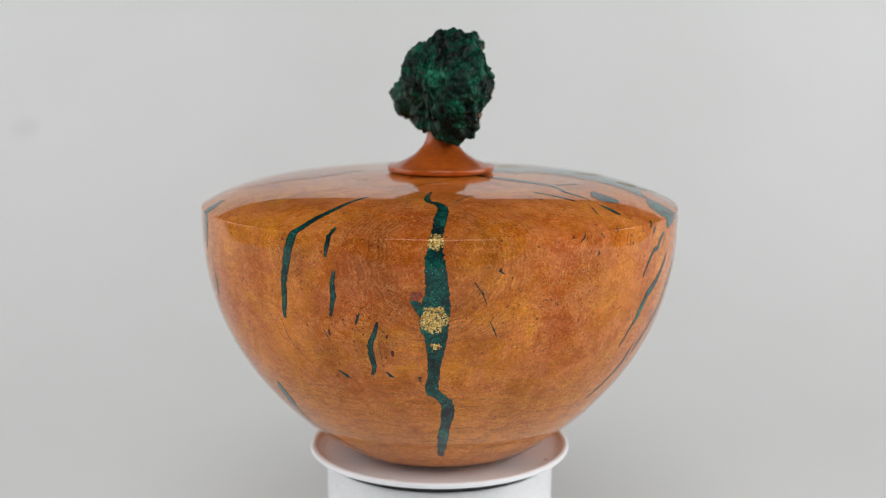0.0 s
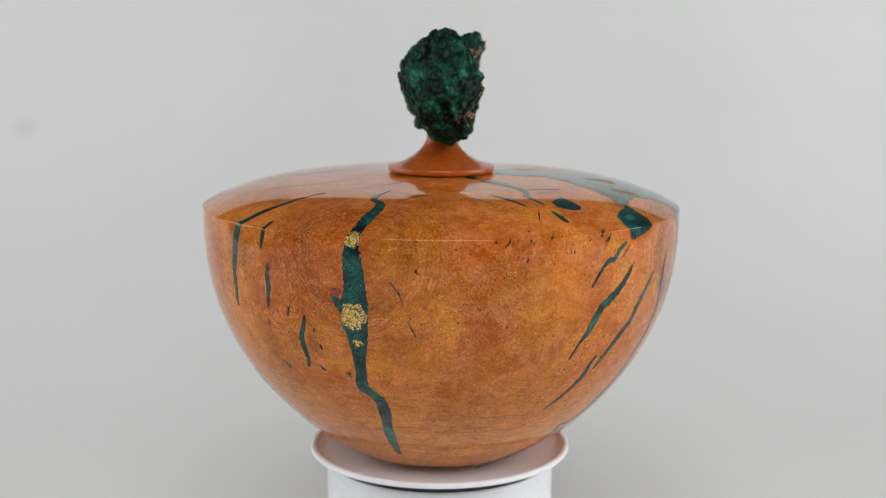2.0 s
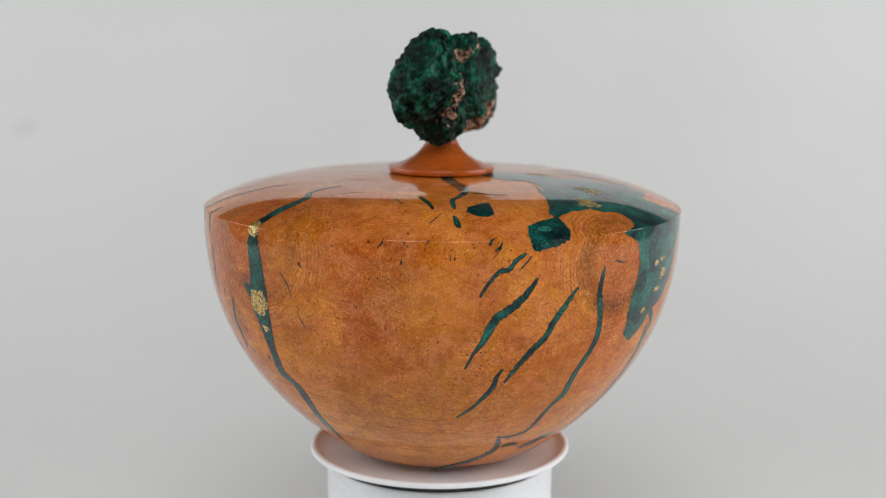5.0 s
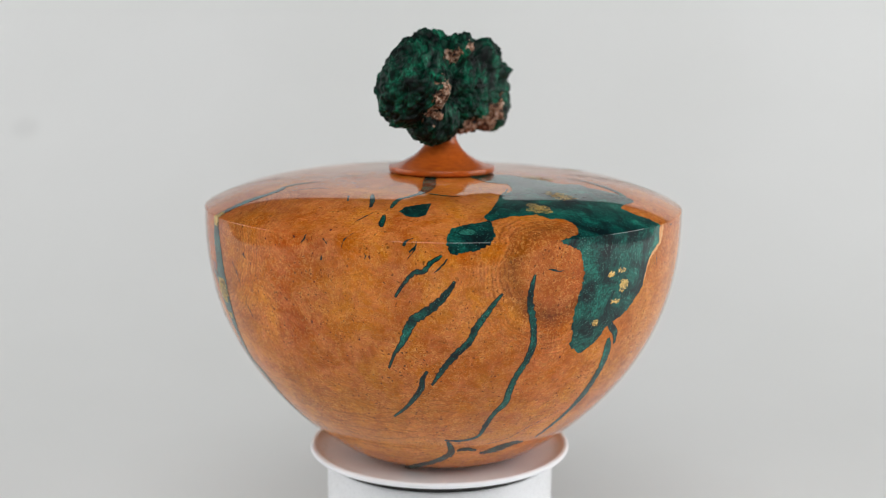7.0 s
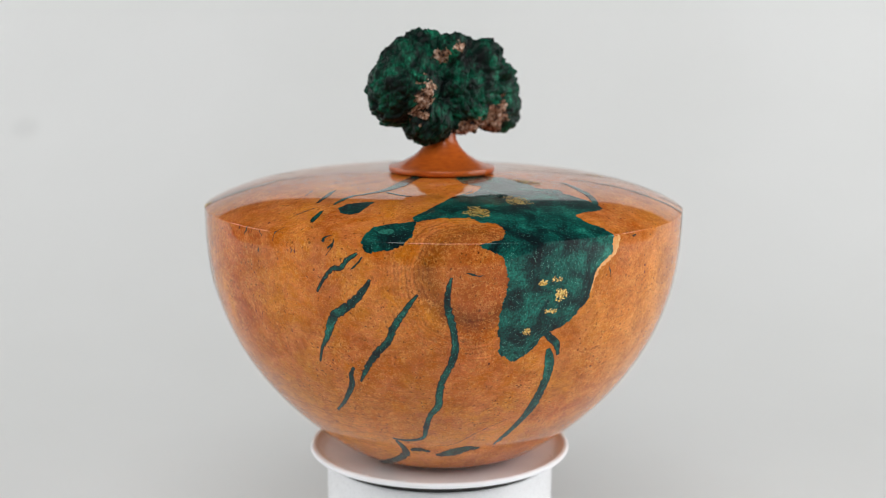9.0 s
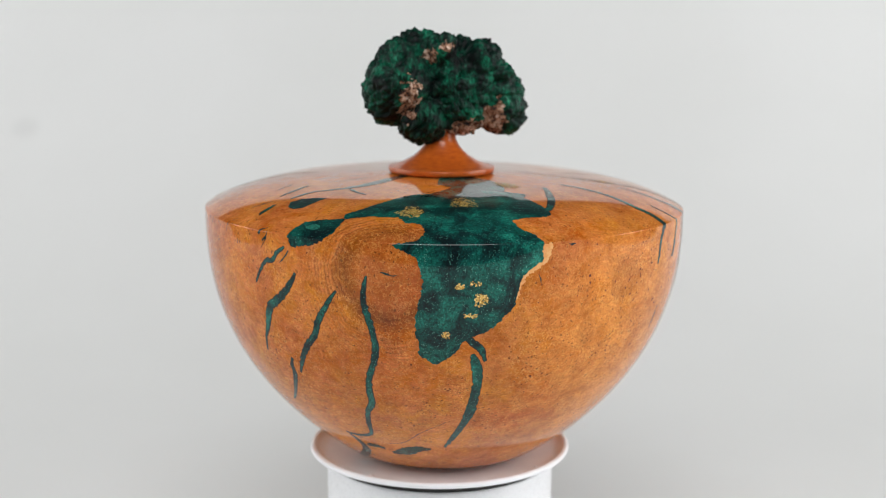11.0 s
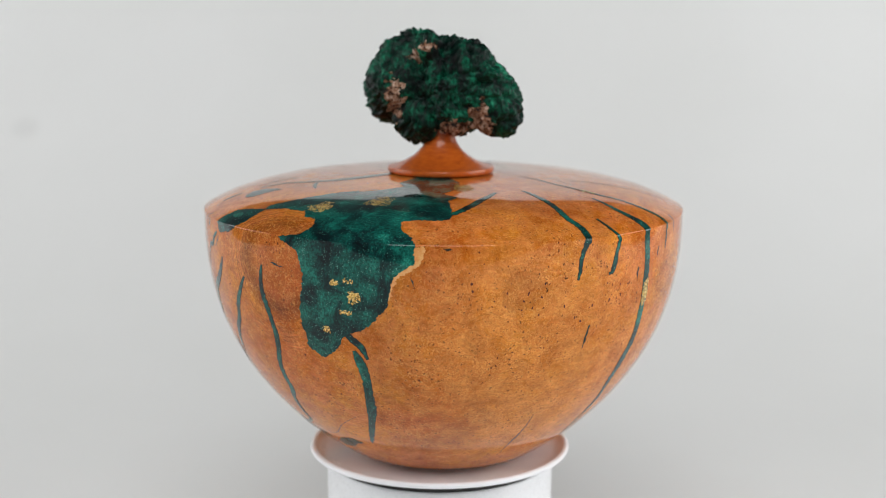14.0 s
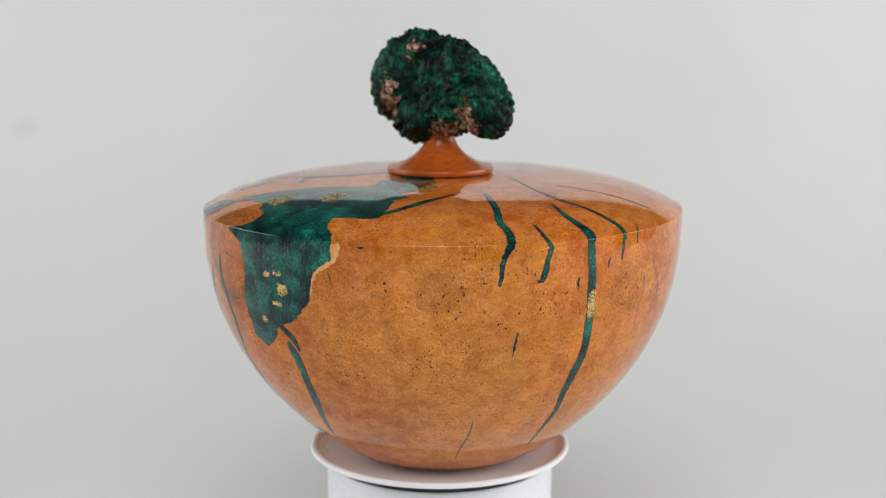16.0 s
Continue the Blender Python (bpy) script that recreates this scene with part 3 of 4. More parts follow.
# ---- the vessel ----
def vessel():
    root = tagged(new("lidded_vessel"), "turned burl wood vessel with teal resin inlay and green mineral finial", "wooden vessel")
    burl, resin, bark, crack, gold = burl_wood(), teal_resin(), dark_bark(), crack_resin(), gold_leaf()
    prof = [(0.0, 0.0077), (0.0225, 0.0077), (0.0240, 0.0080), (0.0262, 0.0085), (0.0290, 0.0089)]
    u = 94.8
    while u > 1.0:
        p = on_surface(0, u)
        prof.append((-p.y - 0.0022 * max(0.0, (u - 92.0) / 2.8) ** 2.0, p.z))
        u -= 1.0
    prof += [(-on_surface(0, q).y, on_surface(0, q).z) for q in (0.8, 0.4, 0.13)]
    prof += [(-on_surface(0, q).y, on_surface(0, q).z) for q in (-0.13, -0.4, -0.8)]
    u = -1.2
    while u > -84:
        p = on_surface(0, u)
        prof.append((-p.y, p.z))
        u -= 1.0
    v, f = lathe(prof[1:], 400, True, True)
    body = mesh_ob("body", v, f, burl, root, "glossy amber burl wood bowl with closed shoulder", sharp=16)

    # teal resin veins: (phi, u, width) along each
    for seed, pts in enumerate(VEINS):
        slim = max(w for _, _, w in pts) < 3.6
        vein("bark_edge", pts, bark, body, seed + 1, grow=0.62 if slim else 0.36, lift=0.045)
        vein("resin_vein", pts, resin, body, seed + 1, lift=0.09, label="teal resin filled crack")
    for seed, pts in enumerate(CRACKS):
        vein("dark_crack", pts, crack, body, seed + 51, lift=0.05, label="narrow dark filled crack", rough=1.3)
    pitted = pit_bark()
    for seed, (phi, u, w, h) in enumerate(PITS_FRONT + PITS_EAST + PITS_BACK + PITS_WEST):
        pit(phi, u, w, h, pitted, body, seed + 200)
    # pools of resin
    for seed, (pts, rag) in enumerate(POOLS):
        pool("bark_edge", pts, bark, body, seed + 2.5, grow=0.22, lift=0.045, ragged=rag)
        pool("resin_pool", pts, resin, body, seed + 2.5, lift=0.09, label="teal resin filled hollow", ragged=rag)
    pale = teal_resin(pale=True)
    pool("pale_resin", ((65.2, -4.6), (66.4, -3.6), (68.2, -3.6), (69.2, -4.8), (68.4, -6.2), (66.4, -6.4)), pale, body, 77.0, lift=0.13, label="cloudy pale green resin patch", ragged=0.4)
    sap = pale_sapwood()
    pool("sapwood_edge", SAPWOOD, sap, body, 31.0, lift=0.03, label="pale sapwood margin", ragged=0.9)
    pool("bark_inclusion", KNOT, wood_inclusion(), body, 40.0, lift=0.11, label="reddish bark inclusion", ragged=0.3)
    for seed, (phi, u, w, h, n) in enumerate(GOLD):
        gold_patch(phi, u, w, h, n, gold, body, seed + 3)

    # finial: a turned knob
    knob_prof = [(0.011, 0.1140), (0.0165, 0.1156), (0.0194, 0.1158), (0.0199, 0.1160), (0.0201, 0.1163), (0.0202, 0.1170), (0.0202, 0.1175), (0.0200, 0.1179), (0.0196, 0.11805),
                 (0.0184, 0.1182), (0.0166, 0.1188), (0.0147, 0.1196), (0.0126, 0.1206), (0.0104, 0.1220), (0.0086, 0.1236),
                 (0.0072, 0.1252), (0.0062, 0.1268), (0.0056, 0.1282), (0.0053, 0.1298), (0.0052, 0.1315)]
    v, f = lathe(knob_prof, 180, True, True)
    knob = mesh_ob("knob", v, f, plain_turned_wood(), root, "flared reddish turned wood knob", sharp=40)
    knob.location = (0.0003, -0.0011, 0.0004)
    mineral(root)
    return root


def wood_inclusion():
    m, nt, b = material("bark_inclusion_wood")
    co = mm_coords(nt)
    n = noise_of(nt, co, 0.8, 4).outputs[0]
    nt.links.new(ramp(nt, n, (0.3, (0.16, 0.03, 0.015)), (0.7, (0.33, 0.08, 0.04))), b.inputs["Base Color"])
    b.inputs["Roughness"].default_value = 0.4
    b.inputs["Specular IOR Level"].default_value = 0.1
    b.inputs["Coat Weight"].default_value = 1.0
    b.inputs["Coat Roughness"].default_value = 0.035
    b.inputs["Coat IOR"].default_value = 1.33
    return m


def mineral(root):
    """A rough lump: overlapping lobes seen from their common centre, then roughened."""
    lobes = ((-18.8, -2.7, -5.2, 9.6), (-16.6, -2.2, 1.0, 12.8), (-13.9, -0.2, 10.3, 10.2), (-7.6, -0.5, 13.0, 9.4), (-2.2, 9.8, 16.4, 5.6), (-14.5, 4.5, 2.0, 9.6), (2.0, -5.5, -10.5, 7.6), (21.3, 1.9, -8.2, 10.0),
             (-7.4, 1.2, -11.0, 10.5), (16.7, -6.4, -4.5, 9.0), (12.4, 8.2, 11.4, 7.5), (-3.0, -4.2, 5.0, 13.5), (19.6, 3.5, -2.3, 10.1), (19.4, 11.4, 7.4, 4.3), (5.0, 1.0, 3.0, 13.5), (6.0, 2.0, -6.0, 11.5), (4.0, 3.5, 13.0, 7.0), (13.0, 2.0, 2.0, 12.0), (24.0, 3.0, -12.0, 6.0))
    ax, bx = radians(201.0), radians(112.0)
    A, B = Vector((math.sin(ax), -math.cos(ax), 0)), Vector((math.sin(bx), -math.cos(bx), 0))
    C = np.array([tuple(A * a + B * b + Vector((0, 0, c * 0.92 + 0.2))) for a, b, c, _ in lobes])
    Rr = np.array([r * 0.985 for *_, r in lobes])
    bm = bmesh.new()
    bmesh.ops.create_icosphere(bm, subdivisions=7, radius=1.0)
    dirs = np.array([v.co.normalized() for v in bm.verts])
    # smooth maximum of the distances at which each lobe's skin lies
    near = np.full((len(dirs), len(lobes)), 3.0)
    for i in range(len(lobes)):
        along = dirs @ C[i]
        miss = (C[i] @ C[i]) - along ** 2
        disc = Rr[i] ** 2 - miss
        near[:, i] = np.where(disc > 0, along + np.sqrt(np.maximum(disc, 0)), 3.0)
    k = 0.9
    far = np.log(np.exp(near * k).sum(1)) / k
    centre = Vector((0.0012, -0.0008, 0.1478))
    for v, d, r in zip(bm.verts, dirs, far):
        q = Vector(d) * r
        warp = q + 1.6 * noise.noise_vector(q * 0.22)
        knobs = 0.0
        for scale, amp in ((0.16, 3.0), (0.34, 2.6), (0.70, 0.7)):
            d0 = noise.voronoi(warp * scale + Vector((3, 1, 7)))[0][0]
            knobs += amp * (math.sqrt(max(0.0, 1 - (d0 * 1.15) ** 2)) - 0.72)
        folds = -1.5 * (abs(noise.noise(warp * 0.17 + Vector((9, 4, 2)))) - 0.20)
        # drawn-out fibres on the older face, small beads elsewhere
        lay = warp.dot(A) * 0.5 + warp.z * 0.85
        cross = warp.dot(A) * 0.85 - warp.z * 0.5
        old = min(1.0, max(0.0, (-warp.dot(A) - 1.0) / 6.0))
        fibre = noise.noise(Vector((lay * 0.16, warp.dot(B) * 0.35, cross * 0.95)))
        beads = 0.5 - noise.voronoi(warp * 0.95)[0][0]
        r += knobs * (1 - 0.45 * old) + folds + 1.6 * old * fibre + (1 - 0.6 * old) * 0.4 * beads
        r -= 0.7 * (abs(noise.noise(warp * 0.55 + Vector((2, 8, 5)))) - 0.2) + 0.25 * (abs(noise.noise(warp * 1.1)) - 0.2)
        cell = noise.voronoi(warp * 0.27 + Vector((1, 6, 3)))[1][0]
        r += 0.9 * noise.noise(cell * 5.3)
        q = Vector(d) * r
        q -= B * (q.dot(B) * 0.06)
        v.co = q / 1000 + centre
    for fc in bm.faces:
        fc.smooth = True
    # rusty pockets: patches of the same surface raised a little
    pockets = ((-14.5, -3.5, 4.2, 8.0), (6.5, -14.5, 5.5, 4.0), (17.5, -10.5, 5.0, 7.0), (-7.0, 12.0, 3.2, 2.6), (-1.5, 15.5, 3.2, 2.0))
    for n, (a, c, wa, wc) in enumerate(pockets):
        got = []
        for fc in bm.faces:
            q = (fc.calc_center_median() - centre) * 1000
            if q.dot(B) < 2.0:
                continue
            d = math.hypot((q.dot(A) - a) / wa, (q.z - c) / wc)
            if d + 0.55 * noise.noise(q * 0.35) + 0.35 * noise.noise(q * 0.9) < 0.85:
                got.append(fc)
        index, verts, faces = {}, [], []
        for fc in got:
            for v in fc.verts:
                if v not in index:
                    index[v] = len(verts)
                    verts.append(v.co + (v.co - centre).normalized() * (0.00025 + 0.0006 * abs(noise.noise(v.co * 900))))
            faces.append(tuple(index[v] for v in fc.verts))
        if n == 0:
            me = bpy.data.meshes.new("mineral_lump")
            bm.to_mesh(me)
            me.materials.append(green_mineral())
            lump = new("mineral_lump", me)
            lump.parent = root
            tagged(lump, "rough dark green fibrous mineral specimen")
            rust = rusty_matrix()
        mesh_ob("rust_pocket", verts, faces, rust, lump, "brown and beige rusty pocket", sharp=180)
    bm.free()


# ---- where the inlays lie ----
VEINS = (
    ((-3.4, -41, 1.0), (-4.2, -33, 2.0), (-3.6, -27, 2.4), (-0.4, -23.5, 3.2), (0.8, -18.6, 4.1), (0.2, -12, 4.8), (-0.3, -5.4, 4.4), (-0.8, 1.2, 5), (-1, 6.3, 6.5), (-0.7, 11, 7.2), (-0.5, 16.6, 7.6), (-0.8, 22.4, 9.1), (-1.2, 27.3, 9.5), (-0.8, 32.3, 7.7), (-0.8, 37.4, 6.3), (-1.1, 42.7, 4.8), (-1.4, 48.2, 4.5), (-1.7, 52.8, 4.9), (-0.1, 55.1, 3.8), (2, 58.7, 4.6), (2.4, 63.8, 5), (1.9, 68.3, 3.9), (1.4, 73.4, 4.3), (1.1, 79.6, 3.6), (0.8, 85.1, 2.4)),
    ((-6, 20.2, 1.1), (-4.8, 21.5, 3.3), (-3.4, 24.4, 3.6)),
    ((-24.2, -29.6, 0.8), (-26.5, -22.3, 1.5), (-28.1, -14.6, 2.3), (-30, -8.2, 2.6), (-31.2, -2.9, 3), (-32.6, 1.1, 3.3), (-33.7, 5.5, 3.4), (-34.6, 11.4, 3.2), (-35.5, 17.3, 2.6), (-35.8, 23.3, 2.3), (-36.5, 27.5, 1.7), (-36.6, 30, 0.8)),
    ((-23.3, -4.2, 0.7), (-23.5, -0, 1.5), (-24, 3.2, 1.6), (-24.5, 7, 0.6)),
    ((-22.4, 11.5, 0.6), (-23, 15.4, 1.7), (-23, 20.2, 2), (-23.6, 24.2, 1.3), (-24.1, 27.2, 0.6)),
    ((-13.4, 27.9, 0.7), (-14.2, 32, 1.5), (-15.4, 36.2, 1.9), (-15.4, 41.5, 2.2), (-15.2, 44.7, 1.5), (-16.1, 47.7, 0.6)),
    ((-50.4, 58.6, 1.4), (-51.2, 61.5, 4.6), (-51.4, 65.5, 5.6), (-52.4, 70, 3.4), (-51.4, 75, 1.2), (-45.3, 82.7, 0.8), (-36.1, 88.2, 0.6)),
    ((-78.1, -16.4, 0.8), (-78, -30.1, 0.8), (-79.2, -42.9, 1.1), (-105.9, -58.6, 1.3)),
    ((46.7, -73.4, 4.6), (53.4, -56, 5.3), (53.4, -42.4, 3.5), (50.2, -34.8, 2.1), (47.6, -30.4, 2.1), (47.3, -24.5, 1.9), (47.6, -20.1, 0.8)),
    ((56.3, -40, 1.2), (62.3, -37.2, 1.2), (67.9, -35.1, 0.4)),
    ((35.9, -34.3, 0.8), (39.5, -27.1, 1.7), (41.7, -19.9, 0.6)),
    ((47.1, -14.3, 0.7), (47.6, -9.9, 2.2), (48.1, -6.7, 0.7)),
    ((61.8, 4.2, 0.7), (59.6, 6.4, 1.5), (58, 9.4, 1.6), (56.3, 9.7, 1.6), (54.9, 11.8, 1.1), (53.4, 14.9, 0.9), (52.1, 18.3, 0.4)),
    ((64.5, 12.5, 0.5), (63.5, 15, 1.8), (61.8, 18.5, 2.6), (59.7, 21.6, 3.1), (57.6, 23.9, 3.3), (55.7, 26.2, 3.3), (54.3, 30.4, 3), (53.1, 34.4, 2.1), (51.4, 38.2, 0.9), (49.7, 44, 0.3)),
    ((74.5, 16.8, 0.5), (72.7, 20.3, 1.6), (71, 24.3, 2.2), (69.2, 28.4, 2.6), (68, 33, 2.4), (65.4, 37.4, 2.6), (63.2, 41.5, 2.2), (61.2, 46.1, 1.5), (59.6, 50, 0.4)),
    ((58.6, 44.4, 0.6), (57.4, 47.9, 1.7), (57, 51.4, 2.1), (55.2, 55.3, 1.7), (52.4, 60, 1), (48.7, 64.2, 0.4)),
    ((81.4, 11, 0.5), (80.8, 15.3, 1.8), (80.6, 20.1, 2.4), (81.5, 25.9, 2.6), (82.3, 31.9, 2.4), (82.4, 37, 2.8), (81.4, 42.3, 2.4), (79.7, 47.9, 2.4), (79, 53.6, 2.6), (78.7, 58.5, 2.7), (76.6, 62.4, 1.9), (75.2, 67.8, 1.9), (73.7, 73.6, 1.2), (68.3, 75.6, 0.8), (63.1, 75.1, 0.4)),
    ((64.1, 75.9, 0.8), (65.5, 79.8, 2.4), (65.2, 83.6, 3), (57.9, 88.8, 2.5), (40.2, 95.2, 1.9)),
    ((67.9, 81.2, 1), (71.3, 80.5, 2.2), (75.4, 81.5, 0.8)),
    ((77.4, 83.6, 1.2), (80.8, 82.8, 3.6), (85, 81.4, 4.8), (89, 79.9, 3.6), (93.6, 79.7, 0.8)),
    ((101.9, 29.9, 1.8), (103.9, 33, 2.6), (106, 35.9, 2.6), (107, 40.1, 0.7)),
    ((104, 37.2, 1.8), (105.1, 41.8, 4.1), (105.7, 48.4, 3.7), (105.3, 55.4, 3.8), (104.8, 60.4, 4.2), (103.6, 65.7, 3.1), (100.9, 72.9, 2.4), (98.3, 78.4, 1)),
    ((146.5, -42.8, 1.2), (138.4, -34.2, 2.7), (132, -25.3, 2.9), (127.3, -19.2, 2.5), (122.2, -15.2, 1.9)),
    ((159.8, -42.3, 1.2), (158.2, -30.8, 2.3), (156.8, -19.5, 2.6), (155.8, -11.8, 2.6), (156.6, -5.7, 2.9), (156.2, -0.6, 2.9), (155.1, 2.9, 2), (154.3, 6.5, 1.6), (154.1, 10.2, 1.4), (153.7, 13.5, 0.5)),
    ((163.6, -9.1, 0.6), (164, -4.6, 1.1), (164.3, -0.6, 1.3), (164.9, 1.9, 1.6), (164.1, 5.6, 1.6), (163.7, 9.2, 2.2), (163, 12, 1.8), (162, 12.8, 0.7)),
    ((175.6, -23.5, 1), (174.3, -13.6, 2.6), (174.7, -8.3, 3.4), (175.3, -3.2, 4.5), (174.7, 1.4, 3.7), (175, 7.1, 3.7), (175.3, 12.9, 3.7), (175.5, 18.7, 4.1), (175.9, 23.7, 4.1), (175.9, 28.8, 3.8), (176.3, 35, 3.8), (176.4, 41.4, 3.8), (175.7, 46.8, 4.2), (175.4, 51.2, 3.9), (175.1, 57, 3.1), (176, 63.4, 2.4), (175.7, 68.6, 2), (175.8, 75.6, 1.6), (176.9, 81.3, 0.8)),
    ((201.8, -60.8, 1), (186, -44.7, 1.2), (181.4, -28.1, 1.8), (183.3, -18.1, 1.7), (184.6, -9.3, 2.1), (185.2, -3.8, 2.1), (184.6, -0.6, 1.5), (184.2, 3, 1.1), (183.7, 8.7, 0.6)),
    ((201.6, -42.2, 1), (202.2, -30.2, 1), (203.5, -19.9, 1), (205.2, -7.9, 1.2)),
    ((-73, -7, 3), (-70.6, -2, 6), (-69.4, 2, 6.5), (-69.8, 8, 5), (-70.4, 13, 2)),
    ((-65.2, 21, 0.8), (-65.2, 25, 2.4), (-66.6, 30, 0.9)),
)
CRACKS = (
    ((-24.8, 47, 0.6), (-23.3, 48.5, 1.7), (-21.6, 50.1, 0.6)),
    ((-12.6, 46.2, 0.6), (-11.6, 47.4, 1.5), (-10.6, 48.2, 0.6)),
    ((-17.3, 24.9, 0.6), (-17.8, 27.4, 1.1), (-18.4, 29.6, 0.6)),
    ((-37.6, 31.8, 0.3), (-36.6, 37.9, 0.3), (-33.8, 43.6, 0.2)),
    ((7.2, 13.9, 0.3), (9, 17.7, 0.7), (9.9, 21.6, 0.4)),
    ((10.8, 27.5, 0.3), (11.7, 30, 0.7), (12.6, 33.3, 0.3)),
    ((-12.5, -44.1, 0.4), (-9.8, -56.6, 0.8), (9.4, -62.9, 0.4)),
    ((4.5, -25.8, 0.4), (10.2, -33.8, 1), (14.2, -35, 0.4)),
    ((-54.7, -12.9, 0.4), (-49.9, -18.4, 0.6), (-47.6, -26.1, 0.6), (-43.1, -35.2, 0.4)),
    ((29, -30.1, 1), (32.4, -24.2, 0.8)),
    ((41.1, -8.9, 0.4), (42.2, -11.6, 0.7), (43.7, -15.8, 0.4)),
    ((62.9, 5.2, 0.7), (61.4, 8.1, 0.9), (60.2, 9.7, 0.4)),
    ((77.7, 78.1, 0.2), (84.5, 76.5, 0.3), (91, 70.8, 0.3), (98.5, 65.4, 0.2)),
    ((84.4, 9.7, 0.3), (85.6, 9.9, 1.1), (86.8, 10.5, 0.7), (87.9, 10.3, 0.2)),
    ((190.6, -2.5, 0.6), (188.9, 0.5, 1), (188.9, 4, 0.4)),
    ((150.6, 64.1, 0.3), (150.1, 70.9, 0.8), (148.3, 78.5, 0.8), (147.1, 85.5, 0.3)),
    ((158.4, 29.9, 0.6), (158, 33.9, 1.3), (157.8, 38.4, 0.4)),
    ((171.8, 12.3, 0.6), (171.8, 14.2, 1.3), (171.8, 16.5, 0.6)),
    ((180.1, 7.1, 0.6), (179.8, 8.9, 1.1), (179.6, 10.8, 0.4)),
    ((53.8, 1.2, 1.5), (54.6, -0.7, 1.1), (55.8, -1.8, 0.4)),
    ((55.1, 3.3, 0.7), (56.2, 1.6, 1.1), (56.7, 0.7, 0.4)),
    ((32.1, -0.7, 0.4), (31.8, 0.9, 0.9), (30.9, 2.7, 0.4)),
    ((35.8, 7.7, 0.9), (36, 5.9, 0.7)),
    ((37.3, 2.2, 0.3), (36.3, 0.4, 0.5)),
    ((12.3, 9.8, 0.4), (12.8, 10.7, 0.9), (13.4, 11.5, 0.3)),
    ((117.5, 10.4, 0.3), (117.9, 11.8, 0.8), (118.1, 13.5, 0.3)),
    ((124.2, 0.9, 0.3), (125.2, 1.3, 0.7), (126, 1.2, 0.2)),
    ((192.1, 14.2, 0.2), (193, 18.8, 0.7), (193.1, 23.3, 0.2)),
    ((192.1, 27.7, 0.2), (192.4, 30.5, 0.6), (192.5, 33.9, 0.2)),
    ((198.4, 16.2, 0.2), (200.3, 21.9, 0.6), (200.8, 27.2, 0.2)),
    ((138.2, 12.5, 0.2), (138.4, 13.2, 0.5)),
    ((-5, 47.4, 0.4), (-4.6, 48.7, 0.8), (-4.3, 49.6, 0.4)),
    ((-13.5, 34, 0.2), (-13.3, 38.1, 0.3), (-13.1, 42.3, 0.2)),
    ((-26.1, 32.6, 0.2), (-25.7, 34, 0.5), (-25.5, 35.6, 0.2)),
    ((-21.5, 28.4, 0.2), (-21.1, 29.4, 0.5), (-20.7, 30.3, 0.2)),
    ((45.7, 4.3, 0.4), (45.9, 5.2, 0.7), (45.8, 6.2, 0.4)),
    ((42.5, -2.9, 0.2), (41.3, 0.1, 0.5), (40.5, 3.2, 0.2)),
    ((56.5, -0.7, 0.2), (56.3, 2, 0.6), (54.6, 5.8, 0.2)),
)
# bark pits: (phi, u, width, height)
PITS_FRONT = ((12.6, 10.0, 1.5, 1.4), (15.2, 12.8, 0.5, 1.3), (-17.8, 26.5, 0.7, 2.3), (-21.2, 28.0, 0.8, 0.7), (-19.2, 35.5, 0.7, 1.0), (-10.5, 39.0, 1.1, 2.5), (-4.5, 48.0, 1.3, 1.1), (-25.0, 33.0, 1.0, 2.4), (-11.5, 33.0, 0.8, 1.8), (-24.0, 44.5, 0.6, 1.0), (-31.5, 12.0, 0.5, 0.8), (-49.2, 19.0, 0.8, 1.0), (-52.8, 3.5, 0.5, 1.0), (-45.0, 2.0, 0.5, 1.0), (-30.5, 31.5, 0.6, 0.7), (-24.8, 38.0, 0.5, 0.7))
PITS_EAST = ((29.0, 0.9, 1.1, 0.8), (32.5, 1.4, 0.6, 0.6), (23.8, 4.5, 0.6, 0.6), (20.8, 3.0, 0.7, 0.7), (46.8, 5.5, 0.8, 1.5), (26.0, 23.0, 0.7, 0.9), (27.8, 24.5, 0.6, 0.6), (32.2, 29.5, 0.6, 1.3), (20.5, 13.5, 0.4, 0.5), (18.5, 20.0, 0.4, 0.5), (17.2, 17.5, 0.5, 0.5), (16.0, 18.5, 0.5, 0.5), (33.5, 34.0, 0.5, 0.5), (40.0, 40.5, 0.6, 0.5), (34.8, 23.5, 0.5, 0.5), (43.5, 34.0, 0.6, 0.6), (37.0, -3.5, 0.9, 1.2))
PITS_BACK = ((125.0, 1.3, 1.6, 0.9), (131.5, 2.2, 0.6, 0.6), (132.5, 6.0, 0.5, 0.5), (130.0, 12.5, 1.0, 1.1), (130.2, 15.0, 0.7, 1.1), (129.5, 9.0, 0.6, 0.5), (120.8, 8.5, 0.5, 0.5), (117.8, 20.0, 0.4, 0.4), (127.2, 19.0, 0.4, 0.5), (132.2, 21.0, 0.5, 0.5), (134.8, 18.5, 0.6, 0.6), (137.2, 20.5, 0.5, 0.5), (142.2, 16.5, 0.6, 1.2), (141.2, 19.0, 0.6, 0.9), (144.8, 24.0, 0.6, 1.0), (145.2, 18.0, 0.6, 1.0), (143.2, 21.5, 0.6, 1.0), (140.8, 22.0, 0.7, 0.7), (153.8, 26.5, 0.6, 1.2), (150.8, 22.0, 0.6, 1.2), (145.8, 13.5, 0.6, 1.0), (137.5, 16.0, 0.6, 0.9))
